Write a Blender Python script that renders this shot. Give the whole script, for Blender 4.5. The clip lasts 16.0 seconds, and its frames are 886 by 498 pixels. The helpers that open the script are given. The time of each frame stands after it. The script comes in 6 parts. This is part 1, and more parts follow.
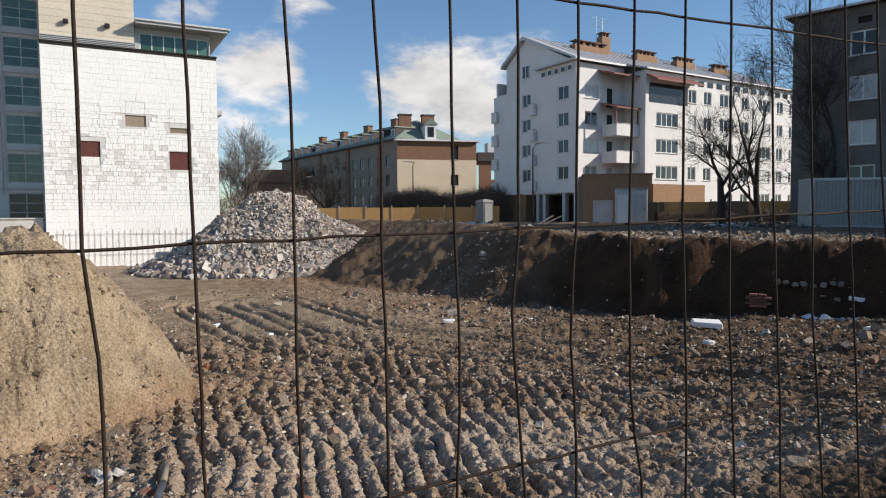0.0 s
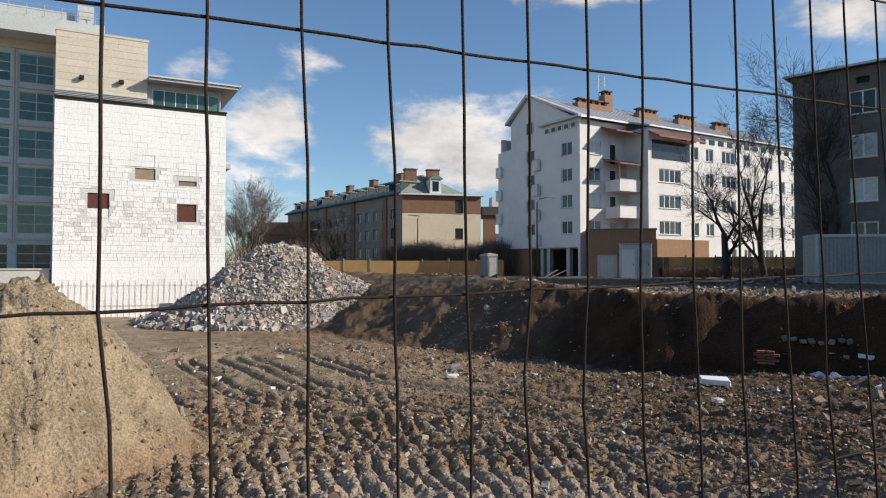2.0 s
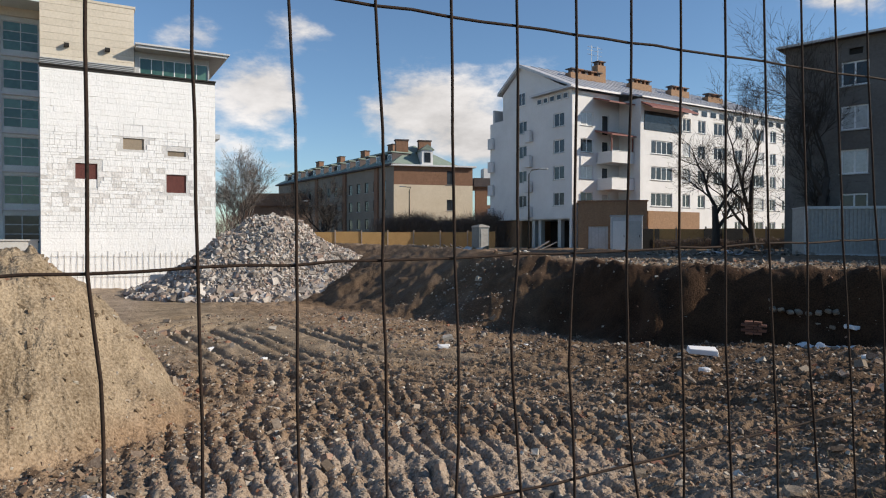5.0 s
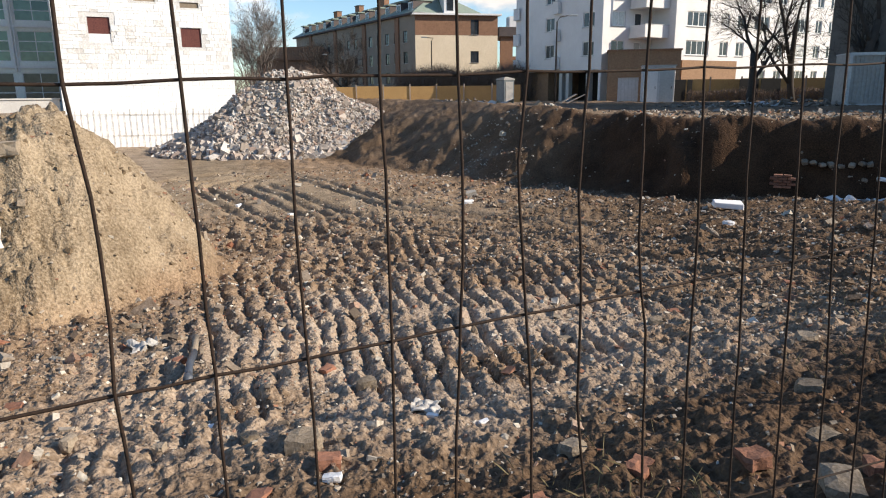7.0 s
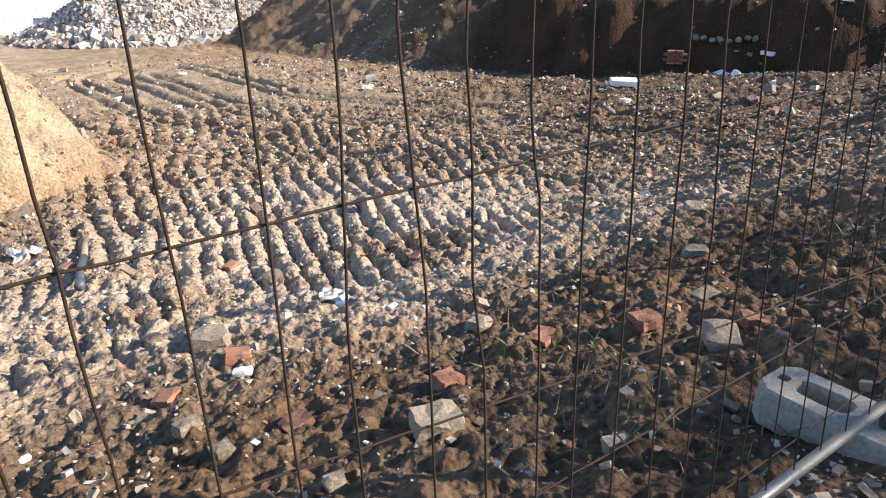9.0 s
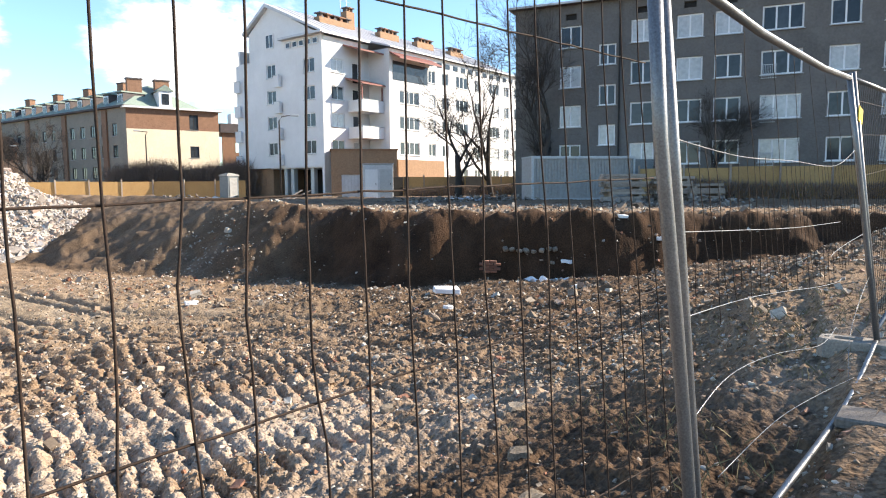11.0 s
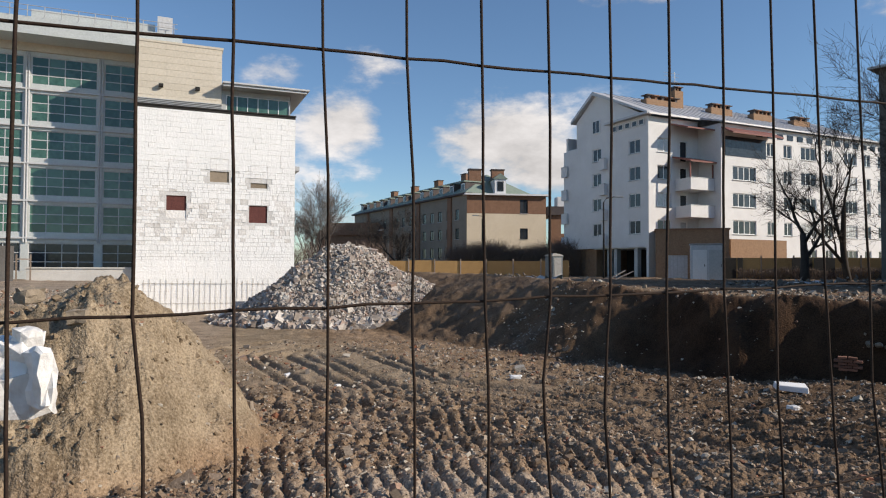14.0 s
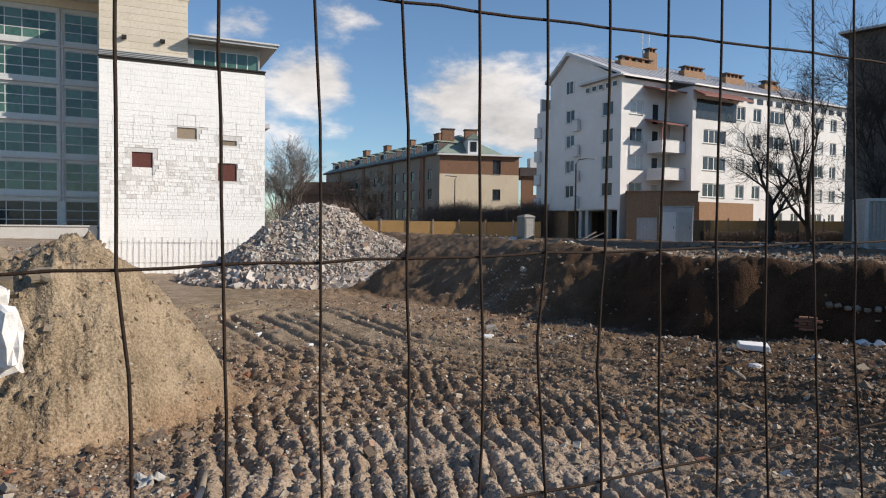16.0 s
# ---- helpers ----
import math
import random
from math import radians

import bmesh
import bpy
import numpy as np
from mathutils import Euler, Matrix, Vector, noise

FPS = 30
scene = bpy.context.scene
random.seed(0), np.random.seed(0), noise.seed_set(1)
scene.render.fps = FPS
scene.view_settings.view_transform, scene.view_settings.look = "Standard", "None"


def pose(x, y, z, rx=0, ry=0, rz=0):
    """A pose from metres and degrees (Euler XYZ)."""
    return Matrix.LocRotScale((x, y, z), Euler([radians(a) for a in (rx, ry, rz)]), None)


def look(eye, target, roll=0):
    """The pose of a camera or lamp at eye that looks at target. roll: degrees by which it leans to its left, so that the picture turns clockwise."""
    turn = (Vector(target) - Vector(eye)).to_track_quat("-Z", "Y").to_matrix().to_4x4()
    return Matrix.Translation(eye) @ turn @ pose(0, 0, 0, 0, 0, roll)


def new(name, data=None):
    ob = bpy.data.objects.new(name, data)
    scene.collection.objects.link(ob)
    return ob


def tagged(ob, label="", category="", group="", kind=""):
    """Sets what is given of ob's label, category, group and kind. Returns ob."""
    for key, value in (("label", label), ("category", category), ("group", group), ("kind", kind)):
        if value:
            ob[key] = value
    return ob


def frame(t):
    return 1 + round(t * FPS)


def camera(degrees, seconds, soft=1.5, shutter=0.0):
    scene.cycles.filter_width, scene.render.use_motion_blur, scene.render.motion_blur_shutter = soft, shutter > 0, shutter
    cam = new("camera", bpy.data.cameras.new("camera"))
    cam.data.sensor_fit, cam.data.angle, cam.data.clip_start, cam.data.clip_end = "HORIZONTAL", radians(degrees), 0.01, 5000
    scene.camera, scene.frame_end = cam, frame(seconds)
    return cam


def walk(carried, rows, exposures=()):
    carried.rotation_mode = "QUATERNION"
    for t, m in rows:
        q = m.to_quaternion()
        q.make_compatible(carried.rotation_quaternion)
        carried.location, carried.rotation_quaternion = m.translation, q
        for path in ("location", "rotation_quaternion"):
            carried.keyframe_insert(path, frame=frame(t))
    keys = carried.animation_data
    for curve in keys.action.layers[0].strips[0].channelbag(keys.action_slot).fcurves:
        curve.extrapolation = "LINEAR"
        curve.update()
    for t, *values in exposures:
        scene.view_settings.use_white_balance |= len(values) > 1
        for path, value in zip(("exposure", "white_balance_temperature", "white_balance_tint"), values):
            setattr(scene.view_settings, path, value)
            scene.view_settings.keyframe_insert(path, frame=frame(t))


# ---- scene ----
PATH = [
    (0, (-0.012, 0.039, 1.433), (-0.008, 2.036, 1.328), -0.4),
    (0.5, (-0.02, 0.038, 1.439), (0.01, 2.037, 1.389), -0.0),
    (1, (-0.02, 0.027, 1.444), (0.019, 2.026, 1.483), -0.1),
    (1.5, (-0.02, 0.029, 1.446), (-0.001, 2.027, 1.539), -0.4),
    (2, (-0.022, 0.037, 1.443), (-0.03, 2.036, 1.498), -0.0),
    (2.5, (-0.019, 0.036, 1.443), (0.005, 2.035, 1.501), 0.0),
    (3, (-0.021, 0.032, 1.445), (0.009, 2.031, 1.512), -0.1),
    (5.5, (-0.015, 0.03, 1.424), (-0.01, 2.026, 1.301), 0.2),
    (6, (-0.01, 0.031, 1.384), (-0.039, 2.006, 1.074), -0.1),
    (6.5, (0.001, 0.062, 1.386), (-0.054, 2.01, 0.935), -0.3),
    (7, (0.007, 0.058, 1.39), (-0.049, 2.005, 0.936), -0.6),
    (7.5, (0.008, 0.056, 1.388), (-0.069, 1.996, 0.91), -0.7),
    (8, (-0.003, 0.085, 1.369), (-0.102, 1.988, 0.762), -0.5),
    (8.5, (-0.001, 0.106, 1.355), (-0.048, 1.959, 0.605), -0.4),
    (9, (0.034, 0.11, 1.356), (0.245, 1.941, 0.58), -1.0),
    (9.5, (0.087, 0.066, 1.38), (0.646, 1.895, 0.797), -0.6),
    (10, (0.088, 0.032, 1.403), (0.829, 1.834, 0.953), 0.6),
    (12.5, (0.06, 0.011, 1.457), (0.444, 1.97, 1.581), 1.5),
    (13, (0.033, 0.014, 1.467), (0.084, 2.01, 1.567), 0.5),
    (13.5, (0.024, 0.014, 1.454), (-0.136, 2.006, 1.536), 0.3),
    (14, (0.035, 0.016, 1.452), (-0.167, 2.005, 1.507), 0.2),
    (14.5, (0.039, 0.006, 1.454), (-0.129, 1.995, 1.589), 0.2),
    (15, (0.026, 0.006, 1.46), (-0.119, 1.996, 1.596), 0.4),
    (15.5, (0.013, 0.016, 1.447), (-0.102, 2.013, 1.453), 0.5),
    (16, (0.006, 0.036, 1.445), (-0.112, 2.032, 1.382), 0.6),
]
cam = camera(67.2, 16.0, soft=1.1)
CLOUDS = [(-1.0, 11.0, 0.165, 0.085, 0.255), (3.8, 8.0, 0.12, 0.06, 0.24), (-14.5, 12.2, 0.105, 0.07, 0.225), (11.5, 23.5, 0.36, 0.080, 0.33), (-12.0, 17.0, 0.09, 0.04, 0.12),
          (-20.0, 16.0, 0.10, 0.05, 0.12), (33.0, 19.0, 0.20, 0.10, 0.22), (-11.5, 4.0, 0.25, 0.06, 0.15), (28.0, 28.0, 0.2, 0.08, 0.2)]
walk(cam, [(t, look(eye, target, roll)) for t, eye, target, roll in PATH], exposures=[(0.0, 0.05, 6800, 11), (3.2, 0.02, 6800, 11), (5.5, 0.0, 6850, 11), (6.0, 0.05, 6950, 11), (6.5, 0.38, 7050, 12), (7.5, 0.52, 7050, 12), (8.5, 0.92, 6900, 12), (9.2, 1.34, 6900, 12), (10.2, 1.66, 6900, 11), (12.3, 0.60, 7500, 12), (13.0, 0.32, 7300, 12), (13.5, 0.02, 6900, 12), (14.5, -0.02, 6850, 12), (16.0, 0.02, 6850, 12)])

# ---- sky and sun ----
SUN_AZ = radians(99.0)     # clockwise from +y
SUN_EL = radians(28.0)
world = bpy.data.worlds.new("sky")
scene.world = world
world.use_nodes = True
wn, wl = world.node_tree.nodes, world.node_tree.links
wn.clear()
sky = wn.new("ShaderNodeTexSky")
sky.sky_type, sky.sun_disc = "NISHITA", False
sky.sun_elevation, sky.sun_rotation = SUN_EL, SUN_AZ
sky.air_density, sky.dust_density, sky.ozone_density = 1.0, 0.15, 2.2
tc = wn.new("ShaderNodeTexCoord")
mapn = wn.new("ShaderNodeMapping")
mapn.inputs["Scale"].default_value = (1.0, 1.0, 2.1)
mapn.inputs["Location"].default_value = (0.35, 0.1, 0.22)
wl.new(tc.outputs["Generated"], mapn.inputs["Vector"])
cn = wn.new("ShaderNodeTexNoise")
cn.inputs["Scale"].default_value, cn.inputs["Detail"].default_value, cn.inputs["Roughness"].default_value = 4.3, 12.0, 0.60
wl.new(mapn.outputs["Vector"], cn.inputs["Vector"])
field = cn.outputs["Fac"]


def cloud_bank(field, az, el, wide, high, gain):
    """Lets cumulus gather round one direction of the sky."""
    d = Vector((math.sin(radians(az)) * math.cos(radians(el)), math.cos(radians(az)) * math.cos(radians(el)), math.sin(radians(el))))
    sub = wn.new("ShaderNodeVectorMath"); sub.operation = "SUBTRACT"
    wl.new(tc.outputs["Generated"], sub.inputs[0]); sub.inputs[1].default_value = d
    mul = wn.new("ShaderNodeVectorMath"); mul.operation = "MULTIPLY"
    wl.new(sub.outputs[0], mul.inputs[0]); mul.inputs[1].default_value = (1 / wide, 1 / wide, 1 / high)
    ln = wn.new("ShaderNodeVectorMath"); ln.operation = "LENGTH"
    wl.new(mul.outputs[0], ln.inputs[0])
    fall = wn.new("ShaderNodeMapRange"); fall.interpolation_type = "SMOOTHSTEP"
    wl.new(ln.outputs["Value"], fall.inputs["Value"])
    fall.inputs["From Min"].default_value, fall.inputs["From Max"].default_value = 0.0, 1.0
    fall.inputs["To Min"].default_value, fall.inputs["To Max"].default_value = gain, 0.0
    add = wn.new("ShaderNodeMath"); add.operation = "ADD"
    wl.new(field, add.inputs[0]); wl.new(fall.outputs[0], add.inputs[1])
    return add.outputs[0]


for bank in CLOUDS:
    field = cloud_bank(field, *bank)
ramp = wn.new("ShaderNodeMapRange"); ramp.interpolation_type = "SMOOTHSTEP"
wl.new(field, ramp.inputs["Value"])
ramp.inputs["From Min"].default_value, ramp.inputs["From Max"].default_value = 0.60, 0.77
shade = wn.new("ShaderNodeMapRange")
wl.new(cn.outputs["Fac"], shade.inputs["Value"])
shade.inputs["From Min"].default_value, shade.inputs["From Max"].default_value = 0.4, 0.7
shade.inputs["To Min"].default_value, shade.inputs["To Max"].default_value = 0.50, 1.08
cloud = wn.new("ShaderNodeMix"); cloud.data_type = "RGBA"; cloud.blend_type = "MULTIPLY"
cloud.inputs["Factor"].default_value = 1.0
cloud.inputs["A"].default_value = (7.3, 7.3, 7.45, 1)
wl.new(shade.outputs[0], cloud.inputs["B"])
mix = wn.new("ShaderNodeMix"); mix.data_type = "RGBA"
wl.new(ramp.outputs[0], mix.inputs["Factor"])
tint = wn.new("ShaderNodeMix"); tint.data_type = "RGBA"; tint.blend_type = "MULTIPLY"
tint.inputs["Factor"].default_value = 1.0
tint.inputs["B"].default_value = (0.80, 0.98, 1.13, 1)
wl.new(sky.outputs["Color"], tint.inputs["A"])
wl.new(tint.outputs["Result"], mix.inputs["A"]); wl.new(cloud.outputs["Result"], mix.inputs["B"])
bg = wn.new("ShaderNodeBackground")
wl.new(mix.outputs["Result"], bg.inputs["Color"])
bg.inputs["Strength"].default_value = 0.118
wo = wn.new("ShaderNodeOutputWorld")
wl.new(bg.outputs[0], wo.inputs["Surface"])
sun = new("sun", bpy.data.lights.new("sun", "SUN"))
sun.data.energy, sun.data.angle, sun.data.color = 5.0, radians(0.53), (1.0, 0.915, 0.80)
to_sun = Vector((math.sin(SUN_AZ) * math.cos(SUN_EL), math.cos(SUN_AZ) * math.cos(SUN_EL), math.sin(SUN_EL)))
sun.matrix_world = look(to_sun * 50, (0, 0, 0))


# ---- materials ----
def mat(name, dark, light, scale=3.0, rough=0.85, bump=0.3, bump_scale=40.0, metal=0.0, stain=0.35, per_piece=0.0, spec=0.4):
    """A surface of two tones: broad stains, fine grain and relief in metres."""
    m = bpy.data.materials.new(name)
    m.use_nodes = True
    n, l = m.node_tree.nodes, m.node_tree.links
    b = n["Principled BSDF"]
    geo = n.new("ShaderNodeNewGeometry")
    big = n.new("ShaderNodeTexNoise")
    big.inputs["Scale"].default_value, big.inputs["Detail"].default_value, big.inputs["Roughness"].default_value = scale, 6.0, 0.65
    l.new(geo.outputs["Position"], big.inputs["Vector"])
    fine = n.new("ShaderNodeTexNoise")
    fine.inputs["Scale"].default_value, fine.inputs["Detail"].default_value = bump_scale, 5.0
    l.new(geo.outputs["Position"], fine.inputs["Vector"])
    mid = n.new("ShaderNodeMath"); mid.operation = "MULTIPLY_ADD"
    l.new(fine.outputs["Fac"], mid.inputs[0]); mid.inputs[1].default_value = 1 - stain
    sc = n.new("ShaderNodeMath"); sc.operation = "MULTIPLY"; sc.inputs[1].default_value = stain
    l.new(big.outputs["Fac"], sc.inputs[0]); l.new(sc.outputs[0], mid.inputs[2])
    val = mid.outputs[0]
    if per_piece:
        info = n.new("ShaderNodeObjectInfo")
        rnd = n.new("ShaderNodeMath"); rnd.operation = "MULTIPLY_ADD"
        l.new(info.outputs["Random"], rnd.inputs[0]); rnd.inputs[1].default_value = per_piece
        rnd.inputs[2].default_value = -per_piece / 2
        ad = n.new("ShaderNodeMath"); l.new(rnd.outputs[0], ad.inputs[0]); l.new(val, ad.inputs[1])
        val = ad.outputs[0]
    cr = n.new("ShaderNodeValToRGB")
    cr.color_ramp.elements[0].position, cr.color_ramp.elements[1].position = 0.32, 0.68
    cr.color_ramp.elements[0].color, cr.color_ramp.elements[1].color = (*dark, 1), (*light, 1)
    l.new(val, cr.inputs["Fac"])
    l.new(cr.outputs["Color"], b.inputs["Base Color"])
    b.inputs["Roughness"].default_value, b.inputs["Metallic"].default_value = rough, metal
    b.inputs["Specular IOR Level"].default_value = spec
    if bump:
        bp = n.new("ShaderNodeBump")
        bp.inputs["Strength"].default_value, bp.inputs["Distance"].default_value = bump, 0.6 / bump_scale
        l.new(fine.outputs["Fac"], bp.inputs["Height"])
        l.new(bp.outputs["Normal"], b.inputs["Normal"])
    return m


def island_mat(name, tones, rough=0.9, grain=30.0):
    """Loose pieces in one mesh: each takes its own tone."""
    m = mat(name, (0, 0, 0), (1, 1, 1), 4.0, rough, 0.4, grain)
    n, l = m.node_tree.nodes, m.node_tree.links
    geo = n.new("ShaderNodeNewGeometry")
    cr = n.new("ShaderNodeValToRGB")
    cr.color_ramp.interpolation = "LINEAR"
    els = cr.color_ramp.elements
    els[0].color, els[1].color = (*tones[0], 1), (*tones[-1], 1)
    for i, c in enumerate(tones[1:-1], 1):
        els.new(i / (len(tones) - 1)).color = (*c, 1)
    l.new(geo.outputs["Random Per Island"], cr.inputs["Fac"])
    old = [k for k in n if k.type == "VALTORGB" and k != cr][0]
    old.color_ramp.elements[0].color, old.color_ramp.elements[1].color = (0.55, 0.55, 0.55, 1), (1.1, 1.1, 1.1, 1)
    mx = n.new("ShaderNodeMix"); mx.data_type = "RGBA"; mx.blend_type = "MULTIPLY"
    mx.inputs["Factor"].default_value = 1.0
    l.new(cr.outputs["Color"], mx.inputs["A"]); l.new(old.outputs["Color"], mx.inputs["B"])
    l.new(mx.outputs["Result"], n["Principled BSDF"].inputs["Base Color"])
    return m


M_WIRE = mat("rusty_wire", (0.013, 0.009, 0.0068), (0.048, 0.029, 0.020), 9, 0.8, 0.3, 300, 0.0, spec=0.2)
M_GALV = mat("galvanised_steel", (0.13, 0.132, 0.134), (0.26, 0.262, 0.265), 5, 0.42, 0.15, 160, 0.75)
M_CONC = mat("grey_concrete", (0.18, 0.158, 0.128), (0.34, 0.305, 0.26), 3, 0.92, 0.5, 60)
M_PALECONC = mat("pale_concrete", (0.42, 0.41, 0.385), (0.60, 0.585, 0.555), 1.0, 0.92, 0.4, 20)
M_PAVE = mat("grey_paving", (0.085, 0.073, 0.06), (0.20, 0.177, 0.15), 3, 0.92, 0.5, 60, per_piece=0.25)
M_WHITE = mat("white_render", (0.60, 0.595, 0.585), (0.74, 0.735, 0.725), 0.4, 0.9, 0.12, 8, stain=0.7)
M_BLOCK = mat("whitewashed_block", (0.76, 0.77, 0.755), (0.90, 0.90, 0.89), 0.5, 0.92, 0.35, 7, stain=0.5, per_piece=0.10)
M_BLOCKG = mat("worn_grey_block", (0.58, 0.565, 0.54), (0.84, 0.83, 0.81), 0.8, 0.94, 0.5, 6, stain=0.5, per_piece=0.25)
M_JOINT = mat("mortar", (0.42, 0.415, 0.40), (0.76, 0.755, 0.74), 1.0, 0.95, 0.2, 15)
M_BEIGE = mat("beige_cladding", (0.52, 0.47, 0.38), (0.64, 0.58, 0.48), 0.6, 0.7, 0.1, 6, per_piece=0.12)
M_GREY = mat("grey_render", (0.106, 0.098, 0.089), (0.182, 0.169, 0.155), 0.5, 0.95, 0.3, 7, stain=0.65)
M_CREAM = mat("cream_render", (0.60, 0.50, 0.36), (0.74, 0.64, 0.49), 0.4, 0.92, 0.15, 6)
# render of the houses' street side, its shade mixed into the tone
M_SHADED_RENDER = mat("shaded_street_render", (0.20, 0.17, 0.135), (0.33, 0.28, 0.225), 0.5, 0.92, 0.2, 6)
M_BRICK = mat("brown_brick", (0.17, 0.09, 0.055), (0.31, 0.175, 0.11), 2.5, 0.92, 0.4, 9)
M_TANBRICK = mat("tan_brick", (0.21, 0.125, 0.075), (0.34, 0.215, 0.13), 2.5, 0.92, 0.4, 9)
M_ROOF = mat("pale_sheet_roof", (0.42, 0.42, 0.43), (0.56, 0.56, 0.57), 0.5, 0.55, 0.1, 5, 0.2)
M_GREENROOF = mat("green_copper_roof", (0.15, 0.20, 0.165), (0.25, 0.30, 0.25), 0.5, 0.6, 0.1, 5)
M_DARKROOF = mat("dark_tile", (0.06, 0.05, 0.05), (0.11, 0.09, 0.085), 1.0, 0.8, 0.3, 8)
M_REDROOF = mat("red_brown_canopy", (0.16, 0.06, 0.05), (0.26, 0.11, 0.09), 1.0, 0.7, 0.1, 8)
M_FRAME = mat("white_window_frame", (0.68, 0.68, 0.67), (0.78, 0.78, 0.77), 1, 0.5, 0.0, 9)
M_STEEL = mat("grey_metal_band", (0.36, 0.37, 0.37), (0.50, 0.51, 0.51), 0.8, 0.5, 0.05, 9, 0.3)
M_BAND = mat("pale_green_grey_metal", (0.46, 0.49, 0.475), (0.60, 0.63, 0.615), 0.8, 0.5, 0.05, 9, 0.2)
M_DARK = mat("dark_shadowed_paint", (0.018, 0.017, 0.016), (0.035, 0.033, 0.03), 1, 0.9, 0.1, 9)
M_GLASS = mat("dark_window_glass", (0.020, 0.026, 0.032), (0.05, 0.06, 0.07), 0.3, 0.08, 0.0, 3, per_piece=0.5, spec=0.4)
M_CURTAIN = mat("curtained_window_glass", (0.34, 0.34, 0.33), (0.55, 0.55, 0.54), 1.2, 0.12, 0.0, 5, spec=0.6)
M_GREEN = mat("green_office_glass", (0.025, 0.075, 0.055), (0.075, 0.165, 0.125), 0.4, 0.05, 0.0, 3, per_piece=0.6, spec=0.7)
M_YELLOW = mat("ochre_hoarding", (0.31, 0.185, 0.075), (0.46, 0.29, 0.12), 1.2, 0.85, 0.2, 14, per_piece=0.2)
M_BARK = mat("dark_bark", (0.028, 0.023, 0.020), (0.075, 0.062, 0.052), 3, 0.95, 0.5, 30)
M_PALEBARK = mat("pale_bark", (0.10, 0.085, 0.075), (0.20, 0.17, 0.15), 3, 0.95, 0.5, 30)
M_SHRUB = mat("brown_hedge_twigs", (0.11, 0.078, 0.060), (0.24, 0.175, 0.138), 1, 0.95, 0.0, 9)
M_FOAM = mat("white_foam_board", (0.76, 0.76, 0.74), (0.86, 0.86, 0.85), 6, 0.85, 0.3, 90)
M_PLASTIC = mat("white_plastic_sheet", (0.62, 0.62, 0.61), (0.82, 0.82, 0.81), 5, 0.35, 0.3, 25)
M_PIPE = mat("blue_grey_pipe", (0.04, 0.05, 0.065), (0.09, 0.105, 0.13), 6, 0.5, 0.1, 50)
M_REDBRICK = mat("broken_red_brick", (0.15, 0.07, 0.045), (0.31, 0.145, 0.09), 9, 0.95, 0.5, 80, per_piece=0.3)
M_STONE = mat("pale_rubble_stone", (0.13, 0.101, 0.069), (0.31, 0.254, 0.189), 6, 0.95, 0.6, 60, per_piece=0.3)
M_TOILET = mat("grey_blue_plastic", (0.10, 0.12, 0.13), (0.17, 0.195, 0.205), 1, 0.5, 0.0, 9)
M_SITEBOX = mat("dull_grey_site_steel", (0.265, 0.256, 0.238), (0.375, 0.365, 0.342), 0.8, 0.6, 0.05, 6)
M_CONTAINER = mat("pale_grey_steel", (0.44, 0.45, 0.46), (0.58, 0.59, 0.60), 0.8, 0.55, 0.05, 6)
M_WOOD = mat("weathered_wood", (0.20, 0.155, 0.12), (0.40, 0.33, 0.27), 5, 0.9, 0.4, 40, per_piece=0.3)
M_YTAG = mat("yellow_sign", (0.62, 0.42, 0.02), (0.74, 0.52, 0.05), 5, 0.5, 0.0, 50)
M_RED = mat("dark_red_board", (0.075, 0.022, 0.02), (0.15, 0.05, 0.04), 1.5, 0.8, 0.1, 12)
M_STUB = island_mat("rubble_pieces", [(0.26, 0.221, 0.186), (0.46, 0.412, 0.358), (0.21, 0.171, 0.140), (0.62, 0.568, 0.507), (0.36, 0.255, 0.200), (0.52, 0.465, 0.409), (0.74, 0.696, 0.632)])
M_SCATTER = island_mat("scattered_stones", [(0.19, 0.139, 0.095), (0.38, 0.317, 0.241), (0.17, 0.120, 0.077), (0.58, 0.528, 0.439), (0.26, 0.197, 0.142), (0.48, 0.413, 0.327), (0.30, 0.125, 0.069), (0.30, 0.240, 0.181), (0.66, 0.614, 0.525)])
M_BAG = mat("dirty_plastic_bag", (0.30, 0.28, 0.25), (0.55, 0.53, 0.49), 6, 0.5, 0.3, 30)
M_GRASS = mat("dry_weeds", (0.10, 0.085, 0.04), (0.24, 0.20, 0.11), 5, 0.95, 0.0, 9)


# ---- mesh tools ----
def finish(name, bm, material, parent=None, label="", smooth=False):
    me = bpy.data.meshes.new(name)
    bm.to_mesh(me)
    bm.free()
    me.materials.append(material)
    if smooth:
        for p in me.polygons:
            p.use_smooth = True
    ob = new(name, me)
    if parent:
        ob.parent = parent
    if label:
        ob["label"] = label
    return ob


def part(name, bm, material, parent, label="", smooth=False):
    return finish(name, bm, material, parent, label, smooth)


def raw(name, verts, faces, material, parent=None, smooth=False):
    me = bpy.data.meshes.new(name)
    me.from_pydata(verts, [], faces)
    me.materials.append(material)
    me.update()
    if smooth:
        me.polygons.foreach_set("use_smooth", [True] * len(me.polygons))
    ob = new(name, me)
    if parent:
        ob.parent = parent
    return ob


def again(name, me, parent, m):
    """One more object on a shared mesh."""
    ob = new(name, me)
    ob.parent = parent
    ob.matrix_basis = m
    return ob


def thing(name, label, category, group="", at=(0, 0, 0), rz=0.0):
    ob = new(name)
    ob.matrix_basis = pose(*at, 0, 0, rz)
    return tagged(ob, label, category, group)


